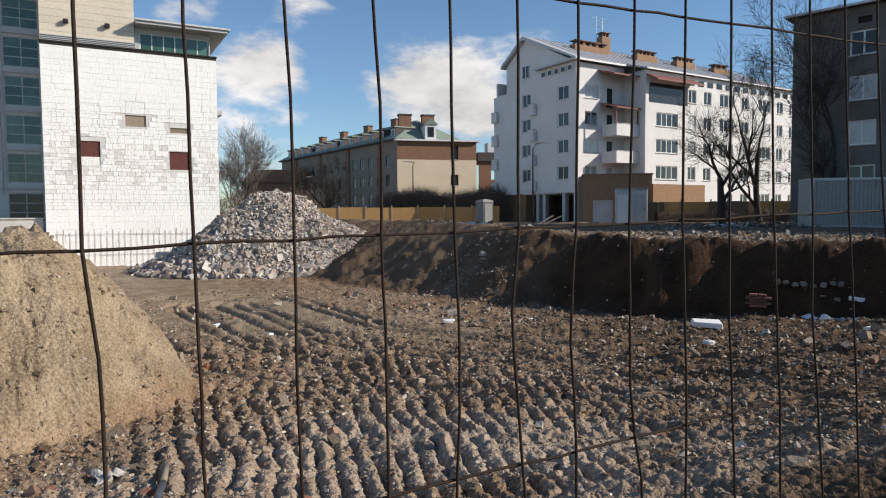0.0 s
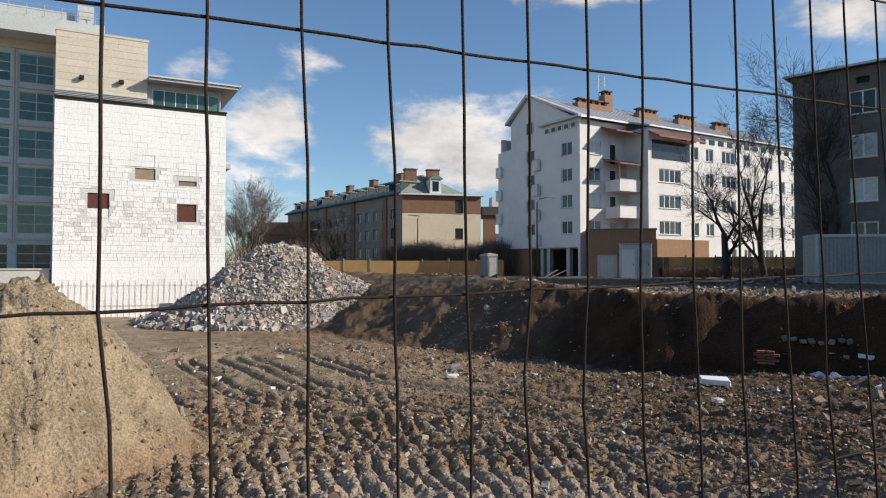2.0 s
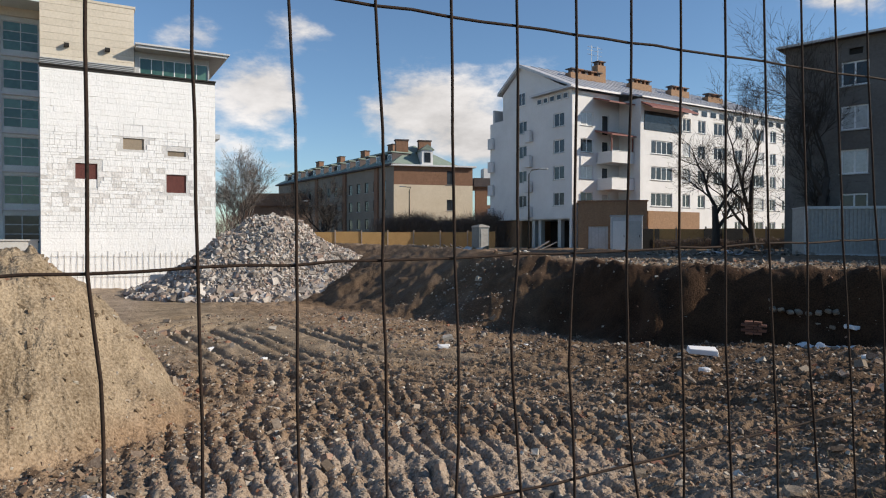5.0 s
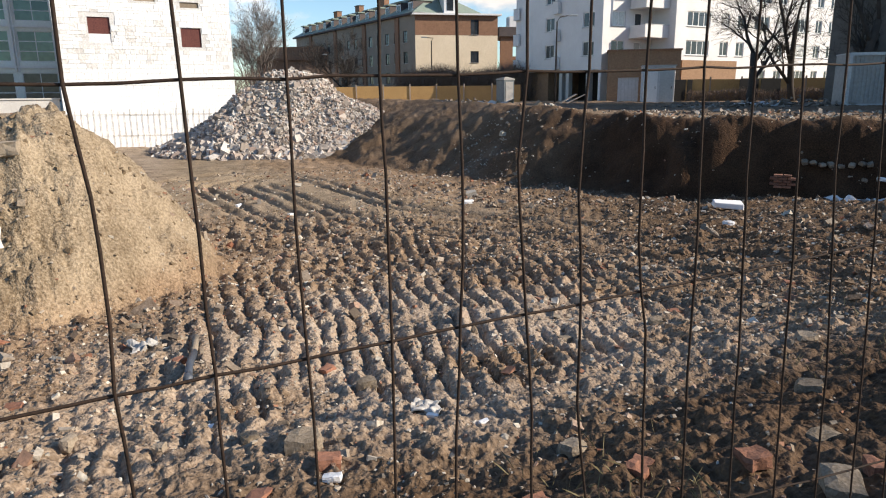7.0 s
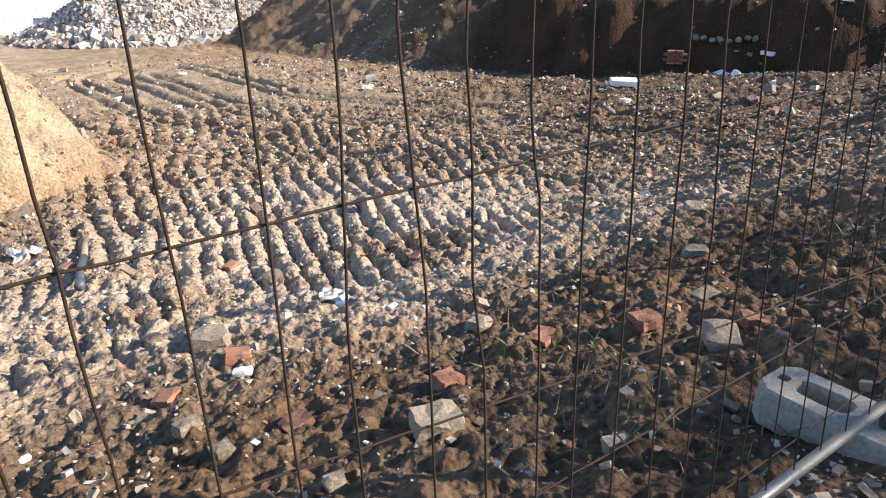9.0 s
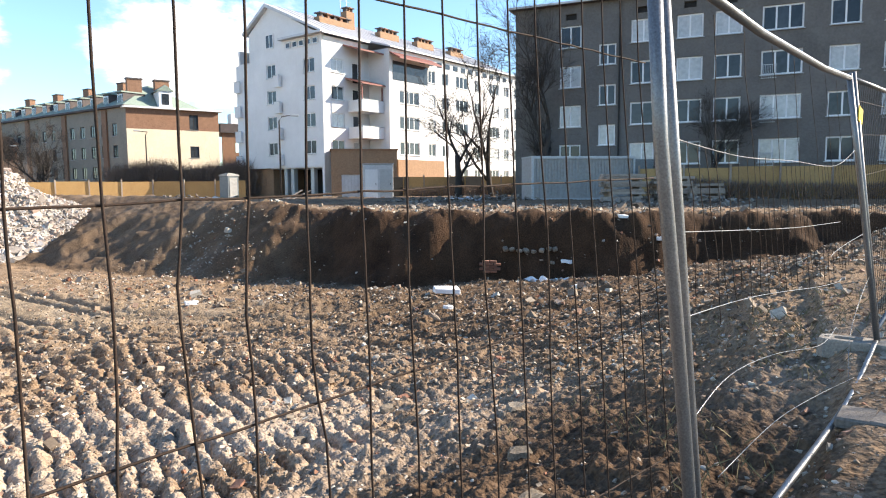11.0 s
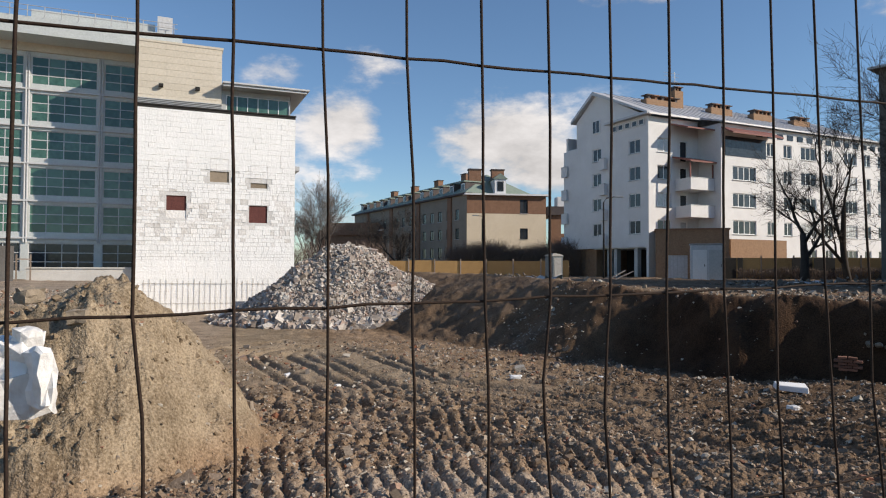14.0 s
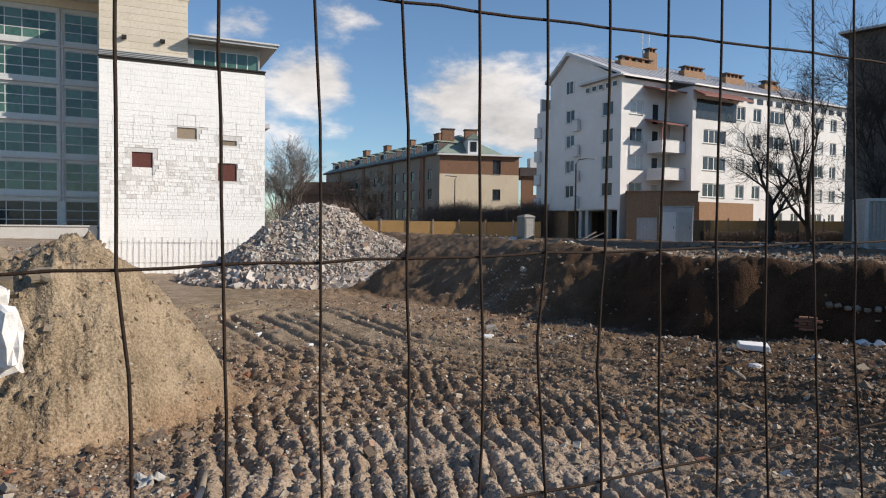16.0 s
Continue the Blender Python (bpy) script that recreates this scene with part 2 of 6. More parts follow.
def box(bm, c, s, m=None, bevel=0.0):
    """An axis-aligned block: centre and size, turned by m."""
    r = bmesh.ops.create_cube(bm, size=1.0, matrix=(m or Matrix()) @ Matrix.Translation(c) @ Matrix.Diagonal((*s, 1)))
    if bevel:
        edges = list({e for v in r["verts"] for e in v.link_edges})
        bmesh.ops.bevel(bm, geom=edges, offset=bevel, segments=1, affect="EDGES")
    return r["verts"]


def tube(bm, pts, radii, sides=6):
    """A tapered tube along a line of points."""
    rings = []
    n = len(pts)
    pts = [Vector(p) for p in pts]
    for i, p in enumerate(pts):
        d = (pts[min(i + 1, n - 1)] - pts[max(i - 1, 0)]).normalized()
        a = d.orthogonal().normalized() if abs(d.z) > 0.9 else d.cross(Vector((0, 0, 1))).normalized()
        b = d.cross(a)
        r = radii[i] if isinstance(radii, (list, tuple)) else radii
        rings.append([bm.verts.new(p + a * (r * math.cos(k * math.tau / sides)) + b * (r * math.sin(k * math.tau / sides))) for k in range(sides)])
    for q0, q1 in zip(rings, rings[1:]):
        for k in range(sides):
            bm.faces.new((q0[k], q0[(k + 1) % sides], q1[(k + 1) % sides], q1[k]))
    bm.faces.new(rings[0][::-1])
    bm.faces.new(rings[-1])


def prism(bm, poly, z0, z1):
    """An upright prism over a plan polygon."""
    lo = [bm.verts.new((x, y, z0)) for x, y in poly]
    hi = [bm.verts.new((x, y, z1)) for x, y in poly]
    k = len(poly)
    for i in range(k):
        bm.faces.new((lo[i], lo[(i + 1) % k], hi[(i + 1) % k], hi[i]))
    bm.faces.new(lo[::-1])
    bm.faces.new(hi)
    bmesh.ops.recalc_face_normals(bm, faces=bm.faces)


def holed_wall(bm, length, z0, z1, holes, thick=0.35, a0=0.0):
    """A wall along +x from a0 to length, front at y = 0 towards -y, with openings (a, z, w, h) right through it."""
    xs = sorted({a0, length, *[h[0] for h in holes], *[h[0] + h[2] for h in holes]})
    zs = sorted({z0, z1, *[h[1] for h in holes], *[h[1] + h[3] for h in holes]})
    xs = [x for x in xs if a0 <= x <= length]
    zs = [z for z in zs if z0 <= z <= z1]

    def solid(i, j):
        if i < 0 or j < 0 or i >= len(xs) - 1 or j >= len(zs) - 1:
            return False
        x, z = (xs[i] + xs[i + 1]) / 2, (zs[j] + zs[j + 1]) / 2
        return not any(h[0] < x < h[0] + h[2] and h[1] < z < h[1] + h[3] for h in holes)

    cache = {}

    def v(x, y, z):
        k = (round(x, 4), y, round(z, 4))
        if k not in cache:
            cache[k] = bm.verts.new((x, y, z))
        return cache[k]

    for i in range(len(xs) - 1):
        for j in range(len(zs) - 1):
            if not solid(i, j):
                continue
            xa, xb, za, zb = xs[i], xs[i + 1], zs[j], zs[j + 1]
            bm.faces.new((v(xa, 0, za), v(xb, 0, za), v(xb, 0, zb), v(xa, 0, zb)))
            bm.faces.new((v(xa, thick, za), v(xa, thick, zb), v(xb, thick, zb), v(xb, thick, za)))
            if not solid(i - 1, j):
                bm.faces.new((v(xa, 0, za), v(xa, 0, zb), v(xa, thick, zb), v(xa, thick, za)))
            if not solid(i + 1, j):
                bm.faces.new((v(xb, 0, za), v(xb, thick, za), v(xb, thick, zb), v(xb, 0, zb)))
            if not solid(i, j - 1):
                bm.faces.new((v(xa, 0, za), v(xa, thick, za), v(xb, thick, za), v(xb, 0, za)))
            if not solid(i, j + 1):
                bm.faces.new((v(xa, 0, zb), v(xb, 0, zb), v(xb, thick, zb), v(xa, thick, zb)))


def side(ox, oy, angle):
    """The frame of a facade: +x along it, -y outwards."""
    return pose(ox, oy, 0, 0, 0, angle)


WINDOWS = {}


def window(parent, fr, a, z, w, h, lights=2, glass=M_GLASS, frame_mat=M_FRAME, sill=True, bar=0.09, rows=1):
    """A glazed window set back in its opening."""
    key = (w, h, lights, glass.name, frame_mat.name, bar, rows)
    if key not in WINDOWS:
        cw, ch = (w - bar) / lights, (h - bar) / rows
        cells = [(bar + i * cw, bar + j * ch, cw - bar, ch - bar) for i in range(lights) for j in range(rows)]
        bm = bmesh.new()
        holed_wall(bm, w, 0.0, h, cells, 0.07)
        fm = bpy.data.meshes.new("window"); bm.to_mesh(fm); bm.free(); fm.materials.append(frame_mat)
        bm = bmesh.new()
        box(bm, (0, 0, 0), (cw - bar + 0.02, 0.02, ch - bar + 0.02))
        gm = bpy.data.meshes.new("pane"); bm.to_mesh(gm); bm.free(); gm.materials.append(glass)
        bm = bmesh.new()
        box(bm, (w / 2, -0.1, -0.02), (w + 0.14, 0.2, 0.05))
        sm = bpy.data.meshes.new("sill"); bm.to_mesh(sm); bm.free(); sm.materials.append(M_STEEL)
        WINDOWS[key] = (fm, gm, sm, [(c[0] + c[2] / 2, c[1] + c[3] / 2) for c in cells])
    fm, gm, sm, spots = WINDOWS[key]
    ob = again("window", fm, parent, fr @ Matrix.Translation((a, 0.09, z)))
    for x, zz in spots:
        again("pane", gm, ob, Matrix.Translation((x, 0.035, zz)))
    if sill:
        again("sill", sm, ob, Matrix())
    return ob


# ---- ground ----
NOISE = {}


def vnoise(x, y, seed=0):
    """Smooth value noise, one cell a metre, 0 to 1."""
    if seed not in NOISE:
        NOISE[seed] = np.random.RandomState(seed).rand(256, 256)
    table = NOISE[seed]
    xi, yi = np.floor(x).astype(int), np.floor(y).astype(int)
    fx, fy = x - xi, y - yi
    fx, fy = fx * fx * (3 - 2 * fx), fy * fy * (3 - 2 * fy)
    a, b = table[xi % 256, yi % 256], table[(xi + 1) % 256, yi % 256]
    c, d = table[xi % 256, (yi + 1) % 256], table[(xi + 1) % 256, (yi + 1) % 256]
    return (a * (1 - fx) + b * fx) * (1 - fy) + (c * (1 - fx) + d * fx) * fy


def fbm(x, y, size, octaves=4, seed=0):
    out, amp, tot = np.zeros_like(x), 1.0, 0.0
    for k in range(octaves):
        ca, sa = math.cos(0.7 * k + 0.3), math.sin(0.7 * k + 0.3)
        out += amp * vnoise((x * ca - y * sa) / size + 17.3 * k, (x * sa + y * ca) / size + 5.1 * k, seed + k)
        tot += amp
        amp *= 0.55
        size *= 0.48
    return out / tot


def smooth(v, a, b):
    t = np.clip((v - a) / (b - a), 0, 1)
    return t * t * (3 - 2 * t)


def beside(x, y, line):
    """Signed distance to a line of points; positive to the left of its run."""
    best, sign = np.full_like(x, 1e9), np.ones_like(x)
    for (ax, ay), (bx, by) in zip(line, line[1:]):
        dx, dy = bx - ax, by - ay
        t = np.clip(((x - ax) * dx + (y - ay) * dy) / (dx * dx + dy * dy), 0, 1)
        d = np.hypot(x - ax - t * dx, y - ay - t * dy)
        s = np.sign(dx * (y - ay) - dy * (x - ax))
        near = d < best - 1e-6
        best, sign = np.where(near, d, best), np.where(near, s, sign)
    return best * sign


FENCE_ANGLE = 28.0
FU = (math.cos(radians(FENCE_ANGLE)), math.sin(radians(FENCE_ANGLE)))
BANK = [(30, 6), (25.5, 11.0), (22.5, 15.5), (18.0, 18.2), (13.0, 20.6), (9.0, 23.2), (5.6, 25.6), (1.0, 29.0), (-3.0, 33.5), (-7.5, 40.0), (-12, 49), (-16, 58)]
LEFT_TOE = [(-30, 53), (-26, 48.5), (-14.5, 28), (-9.2, 18.5), (-7.0, 14.5), (-8.0, 10.5), (-14, 9.0), (-40, 2)]


def beyond(x, y):
    return -FU[1] * x + FU[0] * y - 0.74


def floor_height(x, y):
    """The lie of the land without its roughness; also how sandy and how dark the soil is."""
    street = np.clip(0.055 * (x - 1.7), -0.03, 0.3)
    q = beyond(x, y)
    q = q - 1.3 * smooth(x, 3.0, 8.0) * smooth(q, 7.0, 2.0)
    near = np.interp(q, [-1, 0.2, 1.0, 2.05, 4.1, 5.4, 8, 12, 16, 22, 60], [0, -0.05, -0.27, -0.56, -1.02, -1.25, -1.55, -2.05, -2.38, -2.5, -2.5])
    z = near + street * smooth(q, 1.5, 0.0)
    # the cut bank on the far side and the ground above it
    wob = (fbm(x, y, 3.0, 3, 40) - 0.5) * 2.2
    s = beside(x, y, BANK[::-1])
    s = s + wob * smooth(s, -3, 1) * smooth(s, 9, 3)
    wide = np.interp(x, [-8, 0, 4, 8, 14, 22], [8.0, 8.0, 6.0, 3.2, 2.2, 2.2])
    rim = np.interp(x, [-8, 0, 4, 9, 20, 30], [0.75, 0.62, 0.52, 0.34, 0.30, 0.25])
    rise = smooth(s / wide, 0.0, 1.0) ** 0.8
    crest = 0.25 * np.exp(-((s - wide - 0.6) / 1.2) ** 2) * (0.4 + vnoise(x / 2.3, y / 2.3, 44)) * np.interp(x, [0, 4, 12], [1.0, 0.6, 0.15])
    level = rim + (0.45 - rim) * smooth(s - wide, 0, 14)
    bank = -2.6 + (level + 2.6) * rise + crest
    # dark soil of the cut face, with the face's shade painted in
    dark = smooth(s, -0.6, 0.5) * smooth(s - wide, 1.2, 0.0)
    # weaker to the left, where the slope is painted as lit
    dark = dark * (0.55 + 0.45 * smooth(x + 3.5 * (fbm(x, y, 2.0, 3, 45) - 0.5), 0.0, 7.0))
    z = np.maximum(z, bank)
    # the higher ground on the other side, with its sand mound
    s2 = beside(x, y, LEFT_TOE[::-1]) + (fbm(x, y, 2.5, 3, 60) - 0.5) * 1.2
    z2 = -2.6 + (0.35 + 2.6) * smooth(s2 / 4.0, 0, 1)
    z = np.maximum(z, np.where(q > 2.0, z2, -9))
    mx, my = x + 7.0, y - 11.7
    r = np.hypot(mx * np.where(mx > 0, 2.0, 0.9), my * np.where(my > 0, 1.2, 1.14))
    r = r + (fbm(x, y, 1.6, 6, 70) - 0.5) * 1.8
    mound = 1.25 - 0.77 * np.maximum(r - 0.25, 0.0) - 0.15 * np.exp(-(r / 0.7) ** 2)
    z = np.maximum(z, mound)
    sandy = np.maximum(smooth(mound - z, -0.35, 0.05) * smooth(z + 0.5 * (fbm(x, y, 0.9, 3, 75) - 0.5), -2.0, -1.3), smooth(s2, -1.5, 0.8) * (x < -4) * (q > 2.0))
    sandy = np.maximum(sandy, 0.75 * smooth(y, 15, 26) * smooth(s, -2.0, -7.0))
    return z, sandy, dark, q, s


def ground_height(x, y):
    z, sandy, dark, q, s = floor_height(x, y)
    floor = smooth(q, 2.6, 4.5) * (1 - dark) * smooth(s, 0.2, -1.2) * smooth(sandy, 0.85, 0.25)
    # furrows: one set runs towards the fence, the other sweeps across from the far corner
    far = np.hypot(x + 12.0, y - 30.0)
    warp = fbm(x, y, 2.2, 3, 80) - 0.5
    jag = fbm(x, y, 0.28, 3, 85) - 0.5
    near_ph = np.arctan2(x - 2.0, y + 5.0) * 345 + warp * 9.0 + jag * 3.0
    far_ph = np.arctan2(x + 12.0, -(y - 30.0)) * 470 + warp * 9.0 + jag * 3.0
    swap = smooth(x + 0.32 * (y - 7.0) + 3.2 * (fbm(x, y, 1.5, 3, 88) - 0.5), 2.6, 4.0)
    furrow = (1 - swap) * (np.abs(np.sin(near_ph / 2)) ** 0.7 - 0.66) + swap * (np.abs(np.sin(far_ph / 2)) ** 0.7 - 0.66) * 0.85
    lane = 0.15 + 1.0 * smooth(fbm(x, y, 1.3, 3, 90), 0.30, 0.52)
    cross = 0.62 + 0.65 * smooth(fbm(x, y, 0.42, 3, 95), 0.25, 0.70)
    z = z + floor * furrow * lane * cross * np.interp(far, [7, 12, 20, 26, 32], [0.05, 0.115, 0.135, 0.108, 0.08]) * (0.25 + 0.75 * smooth(x + 0.30 * y + 1.2 * (fbm(x, y, 1.3, 2, 98) - 0.5), -2.4, -0.6))
    ruts = beside(x, y, [(14.0, 11.0), (8.0, 13.2), (2.0, 16.6), (-4.0, 22.0), (-9, 30)])
    for off in (-2.6, -1.9, -0.2, 0.45, 1.2, 2.4, 3.05, 4.6, 5.3):
        z -= 0.20 * np.exp(-((ruts - off) / 0.17) ** 2) * smooth(s, 0.2, -1.2) * smooth(q, 5.0, 8.0) * (0.25 + 1.1 * vnoise(x / 1.9, y / 1.9, 97))
    soil = smooth(q, -0.5, 0.3) * (1 - 0.7 * smooth(x + 1.15 * y, 0.2, -1.2))
    lumps = fbm(x, y, 0.5, 4, 100) - 0.5
    clods = np.maximum(fbm(x, y, 0.19, 3, 110) - 0.46, 0)
    tiny = fbm(x, y, 0.07, 2, 120) - 0.5
    damp = smooth(q + 1.2 * (fbm(x, y, 1.1, 3, 150) - 0.5), 3.6, 2.0) * smooth(q, -0.6, 0.2) * (0.70 + 0.12 * smooth(x + 1.4 * (fbm(x, y, 0.8, 3, 155) - 0.5), -2.0, 2.4)) * smooth(x - 0.2 * y, 4.4, 2.6)
    dark = np.maximum(dark, damp)
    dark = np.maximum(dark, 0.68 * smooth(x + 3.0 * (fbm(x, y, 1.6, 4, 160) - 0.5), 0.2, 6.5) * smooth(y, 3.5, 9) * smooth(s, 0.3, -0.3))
    rough = soil * (1 - 0.7 * sandy * smooth(y, 13, 20))
    rough = rough * (1 - 0.8 * np.exp(-((x - 1.70) ** 2 + (y - 1.78) ** 2) / 0.2))
    z = z + rough * ((0.12 + 0.10 * smooth(y, 10, 18)) * lumps + 0.15 * clods + 0.085 * tiny * smooth(np.hypot(x, y), 26, 8))
    z = z - 0.11 * smooth(q, 0.6, 0.15) * smooth(q, -0.2, 0.0) * smooth(x, 1.8, 2.2)
    z = z - 0.10 * np.exp(-((x - 1.60) ** 2 + (y - 1.95) ** 2) / 0.16)
    z = z + (dark - np.minimum(dark, damp)) * (0.75 * (fbm(x, y, 1.2, 5, 130) - 0.5))
    z = z + sandy * smooth(y, 14, 12) * (0.75 * np.maximum(fbm(x, y, 0.42, 4, 180) - 0.45, 0) + 0.16 * (fbm(x, y, 0.12, 2, 185) - 0.5))
    z = z + soil * 0.22 * (fbm(x, y, 3.5, 2, 140) - 0.5)
    dark = np.maximum(dark, 0.45 * smooth(s, 4.0, 7.0) * smooth(x + 3.0 * (fbm(x, y, 2.5, 3, 165) - 0.5), 1.0, 8.0) * smooth(y, 70, 60))
    dust = np.exp(-((x - 0.3) / 3.6) ** 2 - ((y - 7.2) / 4.4) ** 2) * smooth(fbm(x, y, 1.4, 4, 170), 0.3, 0.6) + 0.6 * np.exp(-((x + 2.2) / 1.3) ** 2 - ((y - 6.5) / 3.0) ** 2)
    dust = np.maximum(dust, 0.6 * np.exp(-((x - 3.6) / 0.9) ** 2 - ((y - 3.6) / 0.6) ** 2))
    dust = np.maximum(dust, 0.2 * smooth(s - 3.0, 0.5, 3.0))
    yard = sandy * smooth(y, 15, 20) * smooth(x + 0.35 * y, -2.5, -4.5)
    return z, sandy * (1 - 0.85 * yard), dark, floor, np.maximum(dust, yard)


def build_ground():
    th = np.concatenate([np.radians(np.arange(-180, -48, 2.0)), np.radians(np.linspace(-48, 62, 880)), np.radians(np.arange(64, 180, 2.0))])
    rr = np.concatenate([[0.02, 0.4, 0.8, 1.1], np.geomspace(1.35, 70, 660), np.geomspace(75, 2500, 30)])
    T, R = np.meshgrid(th, rr)
    X, Y = R * np.sin(T), R * np.cos(T)
    Z, sandy, dark, floor, dust = ground_height(X, Y)
    nr, nt = T.shape
    co = np.stack([X, Y, Z], -1).reshape(-1, 3)
    i = np.arange(nr - 1)[:, None] * nt
    j = np.arange(nt)[None, :]
    j2 = (j + 1) % nt
    quads = np.stack([i + j, i + j2, i + nt + j2, i + nt + j], -1).reshape(-1, 4)[:, ::-1]
    me = bpy.data.meshes.new("ground")
    me.vertices.add(len(co)); me.vertices.foreach_set("co", co.ravel())
    me.loops.add(quads.size); me.loops.foreach_set("vertex_index", quads.ravel().astype(np.int32))
    me.polygons.add(len(quads))
    me.polygons.foreach_set("loop_start", np.arange(0, quads.size, 4, dtype=np.int32))
    me.polygons.foreach_set("use_smooth", np.ones(len(quads), dtype=bool))
    me.update()
    for key, val in (("sandy", sandy), ("humus_shade", dark), ("limed", dust)):
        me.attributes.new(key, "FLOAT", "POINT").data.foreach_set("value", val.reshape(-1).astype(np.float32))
    me.validate()
    return me


def soil_material():
    m = mat("loamy_soil", (0.080, 0.046, 0.025), (0.42, 0.295, 0.188), 0.9, 0.95, 1.0, 24, stain=0.45, spec=0.15)
    n, l = m.node_tree.nodes, m.node_tree.links
    b = n["Principled BSDF"]
    base = b.inputs["Base Color"].links[0].from_socket
    val = [k for k in n if k.type == "VALTORGB"][0].inputs["Fac"].links[0].from_socket

    def ramp2(c0, c1):
        r = n.new("ShaderNodeValToRGB")
        r.color_ramp.elements[0].position, r.color_ramp.elements[1].position = 0.38, 0.62
        r.color_ramp.elements[0].color, r.color_ramp.elements[1].color = (*c0, 1), (*c1, 1)
        l.new(val, r.inputs["Fac"])
        return r.outputs["Color"]

    def blend(col, other, key, gain=1.0, attr=True):
        if attr:
            a = n.new("ShaderNodeAttribute"); a.attribute_name = key
            f = a.outputs["Fac"]
        else:
            f = key
        mu = n.new("ShaderNodeMath"); mu.operation = "MULTIPLY"; mu.inputs[1].default_value = gain
        mu.use_clamp = True
        l.new(f, mu.inputs[0])
        x = n.new("ShaderNodeMix"); x.data_type = "RGBA"
        l.new(mu.outputs[0], x.inputs["Factor"]); l.new(col, x.inputs["A"]); l.new(other, x.inputs["B"])
        return x.outputs["Result"]

    # pale lime dust in patches on the worked floor
    geo = n.new("ShaderNodeNewGeometry")
    pat = n.new("ShaderNodeTexNoise"); pat.inputs["Scale"].default_value, pat.inputs["Detail"].default_value = 0.42, 5.0
    l.new(geo.outputs["Position"], pat.inputs["Vector"])
    pr = n.new("ShaderNodeMapRange"); pr.inputs["From Min"].default_value, pr.inputs["From Max"].default_value = 0.52, 0.66
    l.new(pat.outputs["Fac"], pr.inputs["Value"])
    col = blend(base, ramp2((0.20, 0.152, 0.108), (0.46, 0.38, 0.30)), pr.outputs[0], 0.3, False)
    col = blend(col, ramp2((0.22, 0.17, 0.125), (0.50, 0.42, 0.34)), "limed", 0.72)
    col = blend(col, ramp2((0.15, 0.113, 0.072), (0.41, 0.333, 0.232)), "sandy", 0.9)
    # dark soil tone; on the bank it also carries painted shade
    col = blend(col, ramp2((0.016, 0.0075, 0.0038), (0.062, 0.031, 0.0155)), "humus_shade", 0.95)
    l.new(col, b.inputs["Base Color"])
    crumb = n.new("ShaderNodeTexVoronoi"); crumb.inputs["Scale"].default_value = 16.0
    l.new(geo.outputs["Position"], crumb.inputs["Vector"])
    first = b.inputs["Normal"].links[0].from_socket
    bp = n.new("ShaderNodeBump"); bp.invert = True
    bp.inputs["Strength"].default_value, bp.inputs["Distance"].default_value = 0.55, 0.025
    l.new(crumb.outputs["Distance"], bp.inputs["Height"]); l.new(first, bp.inputs["Normal"])
    grit = n.new("ShaderNodeTexVoronoi"); grit.inputs["Scale"].default_value = 41.0
    l.new(geo.outputs["Position"], grit.inputs["Vector"])
    bq = n.new("ShaderNodeBump"); bq.invert = True
    bq.inputs["Strength"].default_value, bq.inputs["Distance"].default_value = 0.6, 0.014
    l.new(grit.outputs["Distance"], bq.inputs["Height"]); l.new(bp.outputs["Normal"], bq.inputs["Normal"])
    l.new(bq.outputs["Normal"], b.inputs["Normal"])
    return m


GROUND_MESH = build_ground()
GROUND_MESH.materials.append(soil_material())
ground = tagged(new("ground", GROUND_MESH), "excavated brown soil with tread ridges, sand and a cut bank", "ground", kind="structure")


def ground_at(x, y):
    return float(ground_height(np.array([float(x)]), np.array([float(y)]))[0][0])


def chunks(name, places, material, flat=0.75, seed=1, sizes=None):
    """Many broken stones in one mesh: rows of x, y, z, size."""
    rnd = np.random.RandomState(seed)
    bm = bmesh.new()
    bmesh.ops.create_icosphere(bm, subdivisions=1, radius=0.5)
    bv = np.array([v.co[:] for v in bm.verts])
    bf = np.array([[v.index for v in f.verts] for f in bm.faces])
    bm.free()
    bm = bmesh.new()
    bmesh.ops.create_cube(bm, size=0.85)
    bmesh.ops.triangulate(bm, faces=bm.faces)
    cv = np.array([v.co[:] for v in bm.verts])
    cf = np.array([[v.index for v in f.verts] for f in bm.faces])
    bm.free()
    verts, faces, base = [], [], 0
    for x, y, z, s in places:
        v, f = (bv, bf) if rnd.rand() < 0.2 else (cv, cf)
        w = v * (1 + rnd.uniform(-0.30, 0.30, v.shape))
        w = w * np.array([rnd.uniform(0.55, 1.7), rnd.uniform(0.5, 1.15), rnd.uniform(0.3, 0.9) * flat / 0.75]) * s
        a, b, c = rnd.uniform(0, 6.28), rnd.normal(0, 0.45), rnd.normal(0, 0.45)
        m = np.array(Euler((b, c, a)).to_matrix())
        w = w @ m.T + (x, y, z)
        verts.append(w)
        faces.append(f + base)
        base += len(v)
    co, fc = np.concatenate(verts), np.concatenate(faces)
    me = bpy.data.meshes.new(name)
    me.vertices.add(len(co)); me.vertices.foreach_set("co", co.ravel())
    me.loops.add(fc.size); me.loops.foreach_set("vertex_index", fc.ravel().astype(np.int32))
    me.polygons.add(len(fc)); me.polygons.foreach_set("loop_start", np.arange(0, fc.size, 3, dtype=np.int32))
    me.polygons.foreach_set("use_smooth", np.zeros(len(fc), dtype=bool))
    me.update()
    me.materials.append(material)
    return new(name, me)


